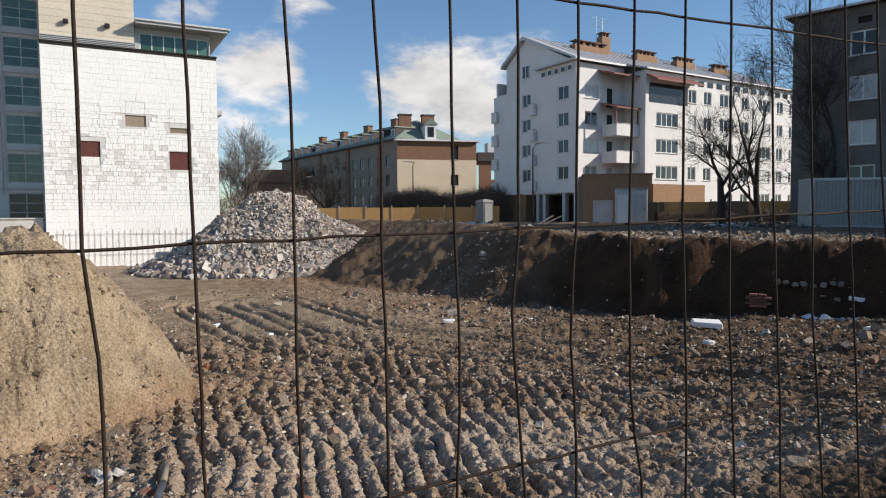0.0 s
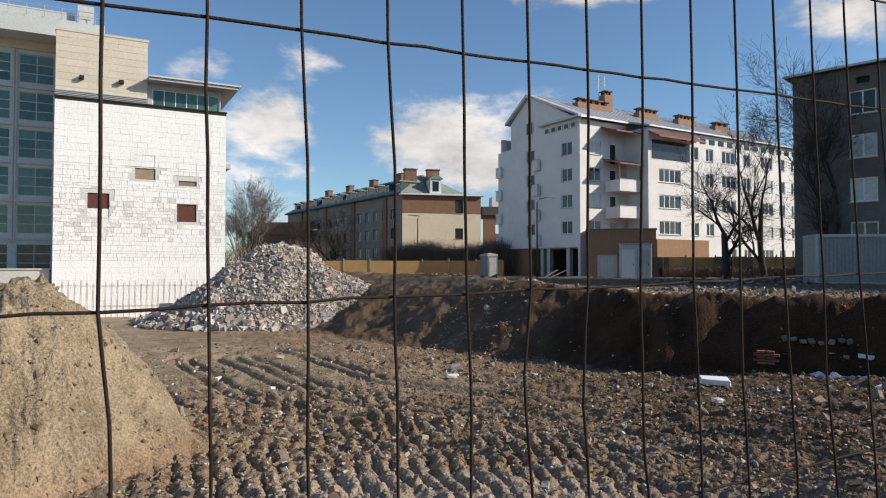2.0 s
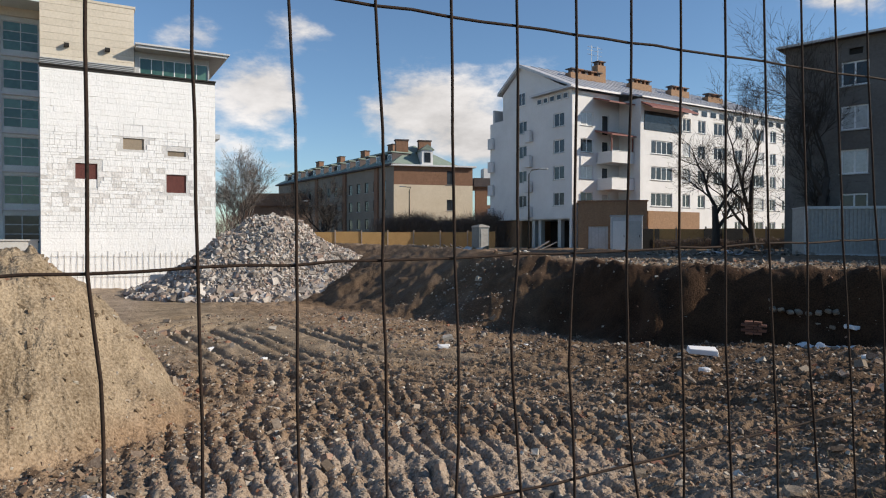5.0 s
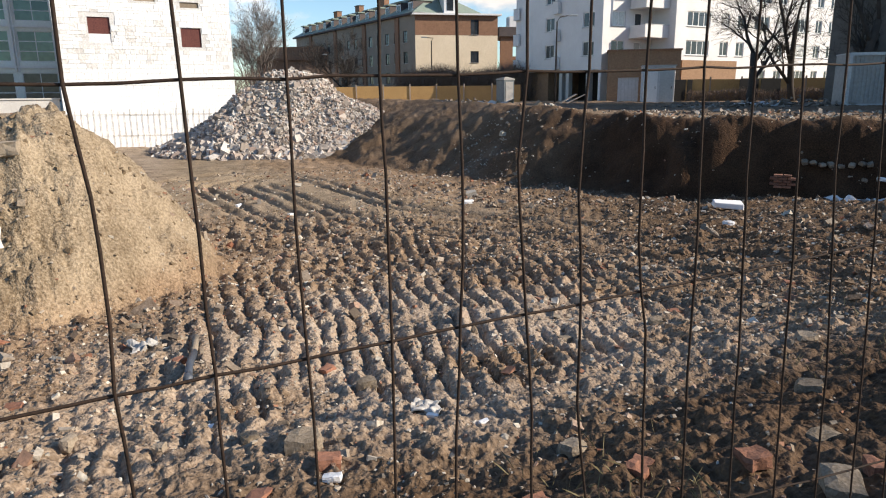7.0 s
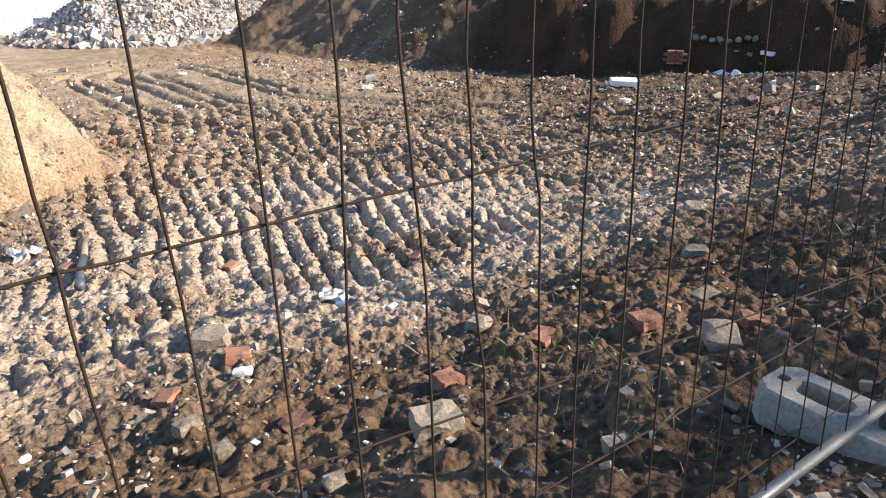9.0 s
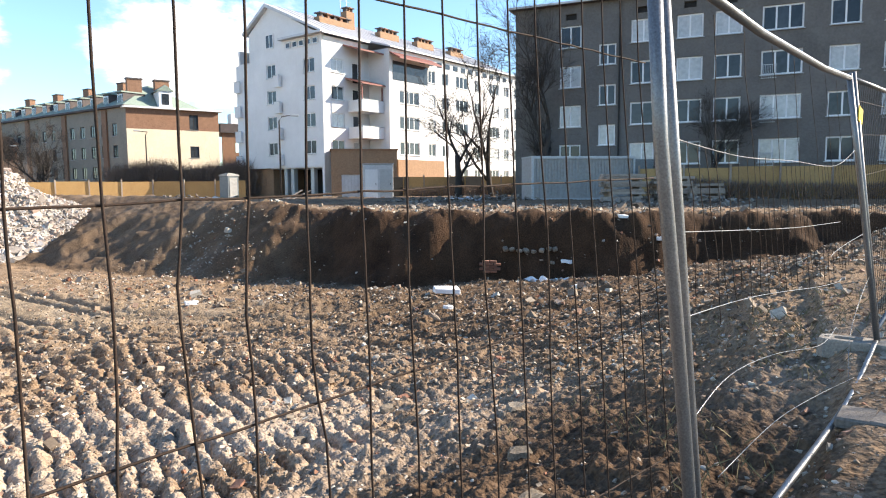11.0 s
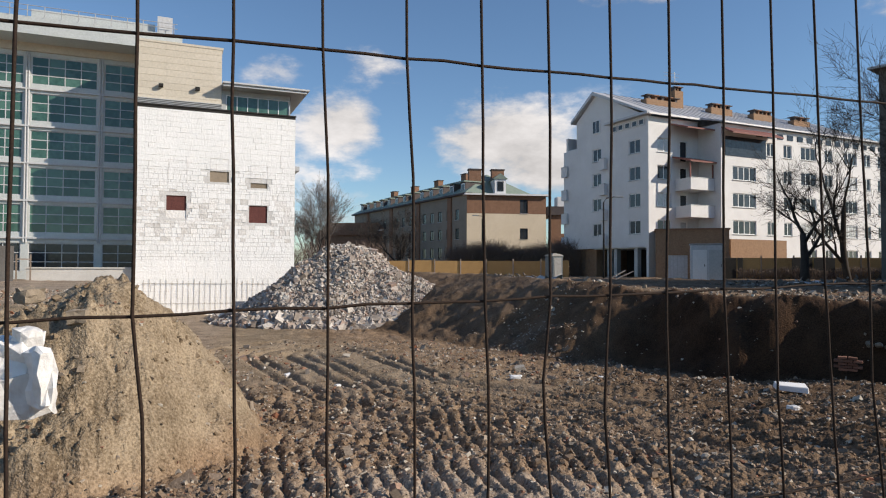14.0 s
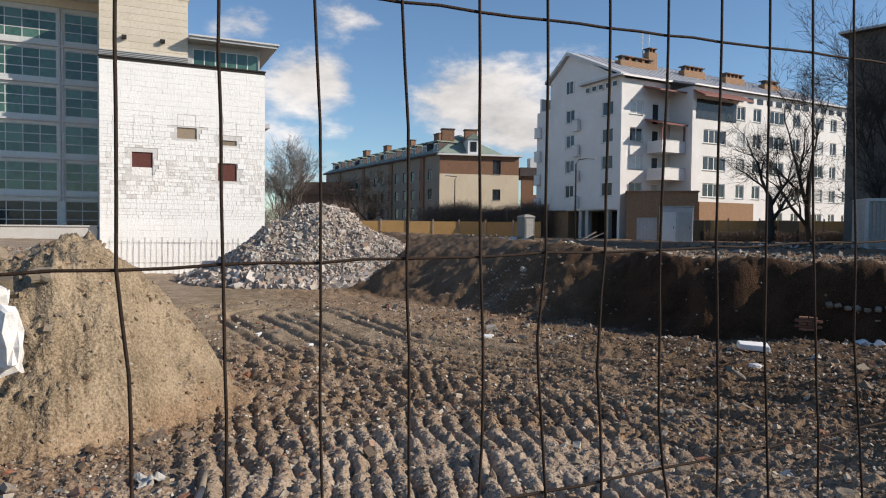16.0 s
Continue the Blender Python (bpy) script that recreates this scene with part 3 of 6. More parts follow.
def scatter_ground():
    rnd = np.random.RandomState(7)
    n = 78000
    r = 1.9 + 34 * rnd.rand(n) ** 1.7
    t = np.radians(rnd.uniform(-48, 60, n))
    x, y = r * np.sin(t), r * np.cos(t)
    z, sandy, dark, floor, dust = ground_height(x, y)
    q = beyond(x, y)
    keep = (q > np.where(x > 1.2, -0.3, 0.4)) & (rnd.rand(n) > 0.6 * sandy) & ((dark < 0.72) | (rnd.rand(n) < 0.22)) & (rnd.rand(n) < np.interp(r, [2, 6, 9], [0.3, 0.75, 1.0])) & (rnd.rand(n) < 0.25 + 0.9 * vnoise(x / 1.6, y / 1.6, 33))
    size = 0.014 + 0.045 * rnd.rand(n) ** 2.5 + 0.12 * (rnd.rand(n) < 0.015) * rnd.rand(n)
    size = size * np.interp(r, [2, 5, 8, 20, 40], [0.55, 0.65, 1.0, 1.8, 2.6]) * (1 + 0.5 * (q < 3.6) * (rnd.rand(n) < 0.06))
    rows = np.stack([x, y, z + size * 0.12, size], -1)[keep]
    ob = chunks("scattered_stones", rows, M_SCATTER, seed=8)
    tagged(ob, "small stones and broken masonry strewn over the soil", "rubble", kind="stuff")


def scatter_clods():
    """Crumbled lumps of soil on the worked floor and the sand mound."""
    rnd = np.random.RandomState(17)
    n = 20000
    r = 5.0 + 24 * rnd.rand(n) ** 1.2
    t = np.radians(rnd.uniform(-46, 56, n))
    x, y = r * np.sin(t), r * np.cos(t)
    z, sandy, dark, floor, dust = ground_height(x, y)
    q = beyond(x, y)
    size = (0.03 + 0.075 * rnd.rand(n) ** 2.2) * np.interp(r, [5, 9, 20, 30], [0.5, 0.9, 1.35, 1.6])
    bare = (q > 0.6) & (rnd.rand(n) < 0.2 + 0.9 * vnoise(x / 0.9, y / 0.9, 34))
    rows = np.stack([x, y, z + size * 0.05, size], -1)
    tones = [(0.13, 0.082, 0.05), (0.24, 0.168, 0.11), (0.17, 0.112, 0.07), (0.30, 0.22, 0.15), (0.20, 0.135, 0.088)]
    ob = chunks("soil_clods", rows[bare & (sandy < 0.4) & (dark < 0.7) & (dust < 0.45)], island_mat("crumbled_soil", tones, 0.97, 40.0), seed=18, flat=0.95)
    tagged(ob, "crumbled lumps of brown soil on the pit floor", "soil", kind="stuff")
    tones = [(0.19, 0.135, 0.082), (0.30, 0.228, 0.152), (0.235, 0.172, 0.108), (0.34, 0.265, 0.18)]
    ob = chunks("sand_clods", rows[bare & (sandy >= 0.4) & (r < 19)], island_mat("crumbled_sand", tones, 0.97, 40.0), seed=19, flat=0.95)
    tagged(ob, "crumbled lumps of sandy soil on the mound", "soil", kind="stuff")


scatter_ground()
scatter_clods()


def rubble_heap():
    cx, cy = -12.0, 48.4
    th = np.linspace(0, math.tau, 180, endpoint=False)
    rr = np.linspace(0, 1, 60)
    T, R = np.meshgrid(th, rr)

    def surface(T, R):
        reach = 10.0 + 0.6 * np.sin(3 * T + 1)
        x, y = cx + np.cos(T) * R * reach * 1.0 + 0.1 * (1 - R), cy + np.sin(T) * R * reach * 0.68
        h = 5.95 * np.maximum(1 - R, 0) ** 1.03 * (1 - 0.05 * np.exp(-(R / 0.12) ** 2))
        h = h + 1.8 * (fbm(x, y, 2.2, 5, 200) - 0.5) * np.minimum(1, R * 4) * np.minimum(1, (1.02 - np.minimum(R, 1)) * 5) + 0.5 * np.exp(-(((x - cx + 2.8) / 1.6) ** 2 + ((y - cy + 2.0) / 2.0) ** 2))
        return x, y, -2.5 + h

    x, y, z = surface(T, R)
    nt = len(th)
    verts = np.stack([x, y, z], -1).reshape(-1, 3)
    faces = [(i * nt + j, i * nt + (j + 1) % nt, (i + 1) * nt + (j + 1) % nt, (i + 1) * nt + j) for i in range(len(rr) - 1) for j in range(nt)]
    root = thing("rubble_heap", "tall heap of pale broken concrete rubble on the pit floor", "rubble heap")
    raw("heap_core", verts.tolist(), [f[::-1] for f in faces], mat("rubble_dust", (0.24, 0.195, 0.165), (0.46, 0.405, 0.36), 1.5, 0.95, 0.8, 9), root)
    rnd = np.random.RandomState(21)
    n = 15500
    Tq, Rq = rnd.uniform(math.pi * 0.85, math.pi * 2.15, n), np.sqrt(rnd.rand(n)) * 1.04
    x, y, z = surface(Tq, Rq)
    size = 0.10 + 0.20 * rnd.rand(n) ** 2.2 + 0.30 * (rnd.rand(n) < 0.05) * rnd.rand(n) + 0.55 * (Rq > 0.90) * rnd.rand(n) ** 2
    rows = np.stack([x, y, np.maximum(z, -2.5) + 0.05, size], -1)
    ob = chunks("loose_rubble", rows, M_STUB, seed=22, flat=0.9)
    ob.parent = root
    ob["kind"] = "stuff"


rubble_heap()

# ---- site fence ----
STEP = 0.1
POLE_K = 19.05


def fence_point(k, z):
    """A point of the first panel: k wires along, at height z at wire 0; the far end leans."""
    lean = 0.20 * max(0.0, (k - 9) / 10) ** 1.5 * max(0.0, 1.75 - z) - 0.0 * k
    a = k * STEP * 0.985 + lean
    x = a * FU[0] + float(np.interp(z, [0.2, 1.112, 1.402, 1.692, 2.1], [-0.315, -0.334, -0.3445, -0.350, -0.356]))
    y = a * FU[1] * 1.015 + float(np.interp(z, [0.2, 1.112, 1.402, 1.692, 2.1], [0.633, 0.6425, 0.650, 0.655, 0.662]))
    return Vector((x, y, z + (0.0024 + 0.0035 * (z - 1.402)) * k))


LEVELS = [0.232, 0.532, 0.822, 1.106, 1.402, 1.692, 1.89]


# bends of single wires: height, and the shift in wire spacings
BENDS = {0: ((0.8, 0.12), (1.0, 0.11), (1.1, 0.06), (1.17, 0.10), (1.28, 0.12), (1.36, 0.05), (1.40, 0.02), (1.63, 0.05)),
         2: ((1.28, -0.01), (1.40, 0.03), (1.53, 0.05), (1.69, -0.01)), 3: ((0.9, -0.07), (1.22, 0.02), (1.40, 0.05), (1.53, 0.07), (1.69, 0.01)),
         4: ((0.8, -0.22), (0.95, -0.22), (1.11, -0.10), (1.23, 0.0), (1.69, 0.02)), 5: ((0.85, -0.07), (1.0, -0.05), (1.11, -0.15), (1.29, -0.22), (1.40, -0.06), (1.69, 0.0)),
         6: ((0.82, -0.13), (0.96, -0.29), (1.14, -0.24), (1.26, -0.30), (1.40, -0.12), (1.69, 0.0)), 7: ((0.79, -0.04), (1.04, -0.06), (1.14, -0.25), (1.26, -0.22), (1.40, -0.16), (1.49, -0.10), (1.70, 0.02)),
         8: ((1.0, -0.19), (1.23, -0.11), (1.40, -0.10), (1.72, 0.04)), 9: ((0.98, -0.09), (1.22, -0.14), (1.40, -0.06), (1.73, 0.05)),
         11: ((0.9, 0.06), (1.25, -0.12), (1.40, 0.0)), 13: ((1.0, -0.10), (1.30, 0.08), (1.5, 0.0)), -1: ((1.40, -0.06), (1.66, -0.04), (1.75, 0.02))}


def fence_panel_one():
    rnd = random.Random(3)
    root = thing("mesh_fence_panel", "temporary fence panel of rusty wire mesh in a galvanised tube frame", "fence", "site fence panels")
    for k in range(-15, 19):
        zs = [0.12, 0.38, 0.68, 0.82, 0.9, 0.97, 1.05, 1.112, 1.18, 1.25, 1.3, 1.35, 1.402, 1.47, 1.55, 1.62, 1.692, 1.85, 1.97]
        hs, ds = zip(*BENDS.get(k, ((1.0, 0.0), (2.0, 0.0))))
        pts = [fence_point(k + float(np.interp(z, hs, ds)) + rnd.uniform(-0.012, 0.012), z) for z in zs]
        bm = bmesh.new()
        tube(bm, pts, 0.0019, 6)
        part("vertical_wire", bm, M_WIRE, root, smooth=True)
    for h in LEVELS:
        ks = [k * 0.5 for k in range(-31, 38)]
        n = Vector((-FU[1], FU[0], 0))
        pts = [fence_point(k, h) + n * 0.004 + Vector((0, 0, rnd.uniform(-0.0015, 0.0015))) for k in ks]
        if h == 0.822:
            pts = [p + Vector((0, 0, -0.012 * max(0, kk))) for p, kk in zip(pts, ks)]
        bm = bmesh.new()
        tube(bm, pts, 0.0019, 6)
        part("horizontal_wire", bm, M_WIRE, root, smooth=True)
    bm = bmesh.new()
    tube(bm, [fence_point(k, z) for k, z in ((-16, 2.0), (-6, 2.0), (4, 1.99), (12, 1.98), (POLE_K, 1.977))], 0.019, 14)
    part("top_rail", bm, M_GALV, root, smooth=True)
    bm = bmesh.new()
    tube(bm, [fence_point(k, 0.115) for k in (-16, -6, 4, 12, POLE_K)], 0.017, 14)
    part("bottom_rail", bm, M_GALV, root, smooth=True)
    for k in (-16.0, POLE_K):
        bm = bmesh.new()
        tube(bm, [fence_point(k, z) for z in (-0.02, 0.5, 1.0, 1.5, 2.0)], 0.021, 16)
        part("post", bm, M_GALV, root, smooth=True)
    bm = bmesh.new()
    tube(bm, [fence_point(POLE_K, z) for z in (1.995, 2.015)], [0.023, 0.021], 16)
    part("post_cap", bm, M_GALV, root)
    return root


fence_panel_one()


def pole_two(z):
    return Vector((5.016 - 0.215 * z, 3.50, 0.18 + z))


def fence_panel_two():
    """The next panel: its mesh torn from the foot and hanging in curls."""
    rnd = random.Random(5)
    root = thing("mesh_fence_panel", "damaged fence panel with torn, curling wire mesh in a tube frame", "fence", "site fence panels")
    a0 = [fence_point(POLE_K, z) + Vector((0.055, 0.035, 0)) for z in (0.0, 1.97)]

    def spot(f, z):
        lo, hi = a0[0].lerp(pole_two(0.0), f), a0[1].lerp(pole_two(2.0), f)
        return lo.lerp(hi, z / 2.02)

    for pts, name in (([spot(0, z) for z in (-0.01, 0.7, 1.4, 2.07)], "post"), ([spot(1, z) for z in (0, 0.7, 1.4, 2.05)], "post")):
        bm = bmesh.new()
        tube(bm, pts, 0.020, 16)
        part(name, bm, M_GALV, root, smooth=True)
    bm = bmesh.new()
    tube(bm, [spot(f, 2.02 - 0.05 * math.sin(f * 3.14)) for f in (0, 0.3, 0.7, 1)], 0.018, 12)
    part("top_rail", bm, M_GALV, root, smooth=True)
    def slack(knots, steps=6):
        """A smooth line through knots (share of the width, height)."""
        k = [knots[0], *knots, knots[-1]]
        out = []
        for p, a, b, q in zip(k, k[1:], k[2:], k[3:]):
            for j in range(steps):
                t = j / steps
                out.append([0.5 * (2 * a[c] + (b[c] - p[c]) * t + (2 * p[c] - 5 * a[c] + 4 * b[c] - q[c]) * t * t + (3 * a[c] - p[c] - 3 * b[c] + q[c]) * t ** 3) for c in (0, 1)])
        return [spot(f, z) for f, z in out + [knots[-1]]]

    bm = bmesh.new()
    tube(bm, slack([(0.0, 0.05), (0.2, 0.01), (0.5, -0.05), (0.72, -0.06), (1.0, 0.04)]), 0.017, 12)
    part("bottom_rail", bm, M_GALV, root, "bent tube lying on the ground", smooth=True)
    for i in range(1, 34):
        f = i / 34
        low = float(np.interp(f, [0, 0.6, 0.75, 1], [1.0, 0.76, 0.72, 0.9])) + rnd.uniform(-0.04, 0.10)
        high = 1.95 if i % 4 == 0 else float(np.interp(f, [0, 0.4, 0.75, 1], [1.55, 1.46, 1.41, 1.5]))
        pts = [spot(f + 0.008 * math.sin(5 * z + i) + rnd.uniform(-0.004, 0.004), z) for z in np.linspace(low, high, 7)]
        bm = bmesh.new()
        tube(bm, pts, 0.0015, 5)
        part("vertical_wire", bm, M_WIRE, root, smooth=True)
    for knots in ([(0.0, 1.55), (0.19, 1.49), (0.42, 1.46), (0.74, 1.41), (0.97, 1.50)], [(0.0, 1.28), (0.18, 1.22), (0.43, 1.14), (0.74, 1.06)]):
        bm = bmesh.new()
        tube(bm, slack(knots), 0.0018, 6)
        part("horizontal_wire", bm, M_GALV, root, smooth=True)
    for knots in ([(0.0, 1.02), (0.22, 0.94), (0.59, 0.75), (0.72, 0.72), (0.64, 0.89), (0.97, 0.89)], [(0.0, 0.68), (0.11, 0.72), (0.28, 0.64), (0.52, 0.46), (0.64, 0.46)], [(0.06, 0.40), (0.26, 0.35), (0.46, 0.23), (0.75, 0.02)], [(0.70, 0.05), (0.74, 0.30), (0.86, 0.46), (0.99, 0.55)]):
        bm = bmesh.new()
        tube(bm, slack(knots), 0.0018, 6)
        part("loose_wire", bm, M_GALV, root, smooth=True)
    bm = bmesh.new()
    box(bm, (0, 0, 0), (0.16, 0.006, 0.11), Matrix.Translation(spot(1.0, 1.76) + Vector((0.10, 0.02, 0))) @ pose(0, 0, 0, 0, 8, 28), 0.002)
    part("warning_plate", bm, M_YTAG, root, "small yellow plate")
    return root


fence_panel_two()


def fence_panel_three():
    rnd = random.Random(6)
    root = thing("mesh_fence_panel", "galvanised tube fence panel running on past the corner post", "fence", "site fence panels")
    p0, p1 = pole_two(0) + Vector((0.05, 0.03, 0)), Vector((8.0, 5.15, 0.35))
    up = Vector((-0.2, 0, 1))

    def spot(f, z):
        return p0.lerp(p1, f) + up * z

    for f in (0, 1):
        bm = bmesh.new(); tube(bm, [spot(f, z) for z in (0, 1, 2.05)], 0.020, 14); part("post", bm, M_GALV, root, smooth=True)
    for z in (0.12, 2.0):
        bm = bmesh.new(); tube(bm, [spot(f, z) for f in (0, 0.5, 1)], 0.018, 12); part("top_rail" if z > 1 else "bottom_rail", bm, M_GALV, root, smooth=True)
    for i in range(1, 34):
        bm = bmesh.new(); tube(bm, [spot(i / 34 + rnd.uniform(-0.003, 0.003), z) for z in (0.12, 0.7, 1.3, 2.0)], 0.0018, 5); part("vertical_wire", bm, M_WIRE, root)
    for z in (0.4, 0.7, 1.0, 1.3, 1.6, 1.85):
        bm = bmesh.new(); tube(bm, [spot(f, z) for f in (0, 0.5, 1)], 0.002, 5); part("horizontal_wire", bm, M_WIRE, root)


fence_panel_three()


def fence_foot(x, y, z, rz):
    """A concrete fence foot with two oval wells."""
    root = thing("fence_foot_block", "weathered concrete fence foot with oval wells, half sunk in soil", "fence foot", "fence feet", (x, y, z), rz)
    L, W, H = 0.74, 0.235, 0.15
    bm = bmesh.new()
    wells = [(-0.20, 0.0, 0.12, 0.05), (0.17, 0.0, 0.10, 0.055), (0.315, 0.0, 0.022, 0.022)]
    outer = [(-L / 2 + 0.05, -W / 2), (L / 2 - 0.05, -W / 2), (L / 2, -W / 2 + 0.05), (L / 2, W / 2 - 0.05), (L / 2 - 0.05, W / 2), (-L / 2 + 0.05, W / 2), (-L / 2, W / 2 - 0.05), (-L / 2, -W / 2 + 0.05)]
    top = [bm.verts.new((px * 0.975, py * 0.95, H)) for px, py in outer]
    mid = [bm.verts.new((px, py, H - 0.015)) for px, py in outer]
    low = [bm.verts.new((px * 1.01, py * 1.03, 0)) for px, py in outer]
    k = len(outer)
    for r0, r1 in ((low, mid), (mid, top)):
        for i in range(k):
            bm.faces.new((r0[i], r0[(i + 1) % k], r1[(i + 1) % k], r1[i]))
    edges = [bm.edges.get((top[i], top[(i + 1) % k])) for i in range(k)]
    for wx, wy, rx, ry in wells:
        seg = 16
        ring = [bm.verts.new((wx + rx * math.copysign(abs(math.cos(t)) ** 0.6, math.cos(t)), wy + ry * math.copysign(abs(math.sin(t)) ** 0.6, math.sin(t)), H)) for t in [i * math.tau / seg for i in range(seg)]]
        deep = [bm.verts.new((wx + (v.co.x - wx) * 0.86, wy + (v.co.y - wy) * 0.86, H - 0.10)) for v in ring]
        for i in range(seg):
            edges.append(bm.edges.new((ring[i], ring[(i + 1) % seg])))
            bm.faces.new((ring[i], ring[(i + 1) % seg], deep[(i + 1) % seg], deep[i]))
        bm.faces.new(deep)
    bmesh.ops.triangle_fill(bm, use_beauty=True, edges=edges)
    bmesh.ops.recalc_face_normals(bm, faces=bm.faces)
    part("block", bm, M_CONC, root)
    return root


foot = fence_point(POLE_K, 0.0)
fence_foot(foot.x - 0.01, foot.y + 0.03, foot.z - 0.14, 118)
fence_foot(5.0, 3.52, 0.06, 118)


# ---- buildings ----
def slab(name, parent, fr, x0, x1, y0, y1, z0, z1, material, label="", bevel=0.0):
    bm = bmesh.new()
    box(bm, ((x0 + x1) / 2, (y0 + y1) / 2, (z0 + z1) / 2), (abs(x1 - x0), abs(y1 - y0), abs(z1 - z0)), fr, bevel)
    return part(name, bm, material, parent, label)


def extruded(name, parent, fr, poly, y0, y1, material, label=""):
    """A polygon of the facade's plane (x, z), extruded from y0 to y1."""
    bm = bmesh.new()
    f = [bm.verts.new(fr @ Vector((x, y0, z))) for x, z in poly]
    b = [bm.verts.new(fr @ Vector((x, y1, z))) for x, z in poly]
    k = len(poly)
    for i in range(k):
        bm.faces.new((f[i], f[(i + 1) % k], b[(i + 1) % k], b[i]))
    bm.faces.new(f)
    bm.faces.new(b[::-1])
    bmesh.ops.recalc_face_normals(bm, faces=bm.faces)
    return part(name, bm, material, parent, label)


def facade(name, parent, fr, length, z0, z1, holes, material, a0=0.0, label="", thick=0.35):
    bm = bmesh.new()
    holed_wall(bm, length, z0, z1, [h[:4] for h in holes], thick, a0)
    bmesh.ops.transform(bm, matrix=fr, verts=bm.verts)
    return part(name, bm, material, parent, label)


def office_building():
    root = thing("office_building", "office block with green glazing, beige cladding and whitewashed party wall", "building")
    fr = side(-29.6, 50.0, 28.5)
    # bare party wall of whitewashed blocks
    boards = [(2.3, 5.35, 1.5, 1.85, M_RED), (8.75, 5.15, 1.5, 1.45, M_RED), (5.6, 8.45, 1.5, 0.9, M_STONE), (8.85, 8.1, 1.4, 0.42, M_STONE)]
    holes = [b[:4] for b in boards]
    facade("party_wall", root, fr, 12.56, -2.7, 14.2, holes, M_JOINT, label="whitewashed party wall with bricked-up openings")
    for a, z, w, h, m in boards:
        slab("infill_board", root, fr, a, a + w, 0.10, 0.16, z, z + h, m)
    slab("infill_board", root, fr, 2.3, 3.8, 0.06, 0.098, 5.35, 6.0, M_BLOCKG)
    for a, z, w, h in ((2.4, 8.2, 1.45, 1.9), (8.85, 8.56, 1.4, 1.5), (5.65, 9.4, 1.4, 1.0)):
        for x0, x1, z0, z1 in ((a, a + 0.03, z, z + h), (a + w - 0.03, a + w, z, z + h), (a + 0.03, a + w - 0.03, z + h - 0.03, z + h)):
            slab("old_lintel", root, fr, x0, x1, -0.056, -0.052, z0, z1, M_BLOCKG)
    slab("side_wall", root, fr, 0, 0.35, 0.35, 14, -2.7, 14.2, M_WHITE)
    slab("side_wall", root, fr, 12.2, 12.56, 0.35, 14, -2.7, 14.2, M_WHITE)
    slab("roof_deck", root, fr, 0.0, 12.56, 0.0, 14, 14.2, 14.42, M_DARK)
    slab("coping", root, fr, -0.05, 12.62, -0.07, 0.3, 14.424, 14.53, M_DARK)
    # starter bars along the foot of the wall
    for i in range(24):
        bm = bmesh.new()
        a = 0.7 + i * 0.42
        tube(bm, [fr @ Vector((a, -0.10, -2.5)), fr @ Vector((a + 0.02, -0.08, 0.35 + 0.12 * math.sin(i * 2.3)))], 0.013, 5)
        part("starter_bar", bm, M_CONC, root)
    for z in (-1.5, 0.1):
        bm = bmesh.new()
        tube(bm, [fr @ Vector((0.6, -0.13, z)), fr @ Vector((10.6, -0.13, z - 0.1))], 0.012, 5)
        part("tie_bar", bm, M_CONC, root)
    # beige upper storeys set behind the party wall
    slab("upper_storey", root, fr, 0.0, 6.5, 0.9, 14, 14.2, 19.75, M_BEIGE)
    bm = bmesh.new(); box(bm, (0, 0, 0), (2.15, 0.05, 0.535)); pm = bpy.data.meshes.new("cladding_panel"); bm.to_mesh(pm); bm.free(); pm.materials.append(M_BEIGE)
    for r in range(9):
        for c in range(3):
            again("cladding_panel", pm, root, fr @ Matrix.Translation((1.09 + c * 2.16, 0.87, 15.15 + r * 0.55)))
    slab("parapet", root, fr, -0.05, 6.6, 0.8, 14, 19.76, 19.95, M_BEIGE)
    for i in range(5):
        slab("louvre", root, fr, 0.0, 6.5, 0.5, 0.86, 14.5 + i * 0.13, 14.57 + i * 0.13, M_STEEL)
    slab("plant_room", root, fr, -11.0, 3.4, 3.2, 12, 19.96, 21.35, M_BAND)
    slab("plant_room", root, fr, -8.0, 1.2, 4.2, 12, 21.354, 22.3, M_BAND)
    slab("vent_box", root, fr, 1.4, 2.6, 3.6, 4.8, 21.36, 22.9, M_CONTAINER)
    for i in range(12):
        bm = bmesh.new()
        tube(bm, [fr @ Vector((-10.5 + i * 1.2, 3.1, 21.35)), fr @ Vector((-10.5 + i * 1.2, 3.1, 22.2))], 0.035, 5)
        part("rail_post", bm, M_STEEL, root)
    for z in (21.8, 22.2):
        bm = bmesh.new()
        tube(bm, [fr @ Vector((-10.6, 3.1, z)), fr @ Vector((3.0, 3.1, z))], 0.03, 5)
        part("roof_rail", bm, M_STEEL, root)
    for a in (1.6, 4.4):
        slab("wall_lamp", root, fr, a, a + 0.35, 0.45, 0.84, 16.1, 16.35, M_DARK)
    # penthouse with its overhanging roof
    pent = [(6.9, 14.75, 5.3, 1.35)]
    facade("penthouse_wall", root, fr @ Matrix.Translation((0, 1.2, 0)), 12.3, 14.43, 16.5, pent, M_STEEL, a0=6.55)
    window(root, fr @ Matrix.Translation((0, 1.2, 0)), 6.9, 14.75, 5.3, 1.35, 6, M_GREEN, M_FRAME, False, 0.07)
    slab("penthouse_side", root, fr, 11.95, 12.3, 1.56, 10, 14.43, 16.5, M_STEEL)
    slab("penthouse_roof", root, fr, 6.55, 13.5, -0.2, 11, 16.5, 16.72, M_STEEL, "thin grey overhanging roof slab")
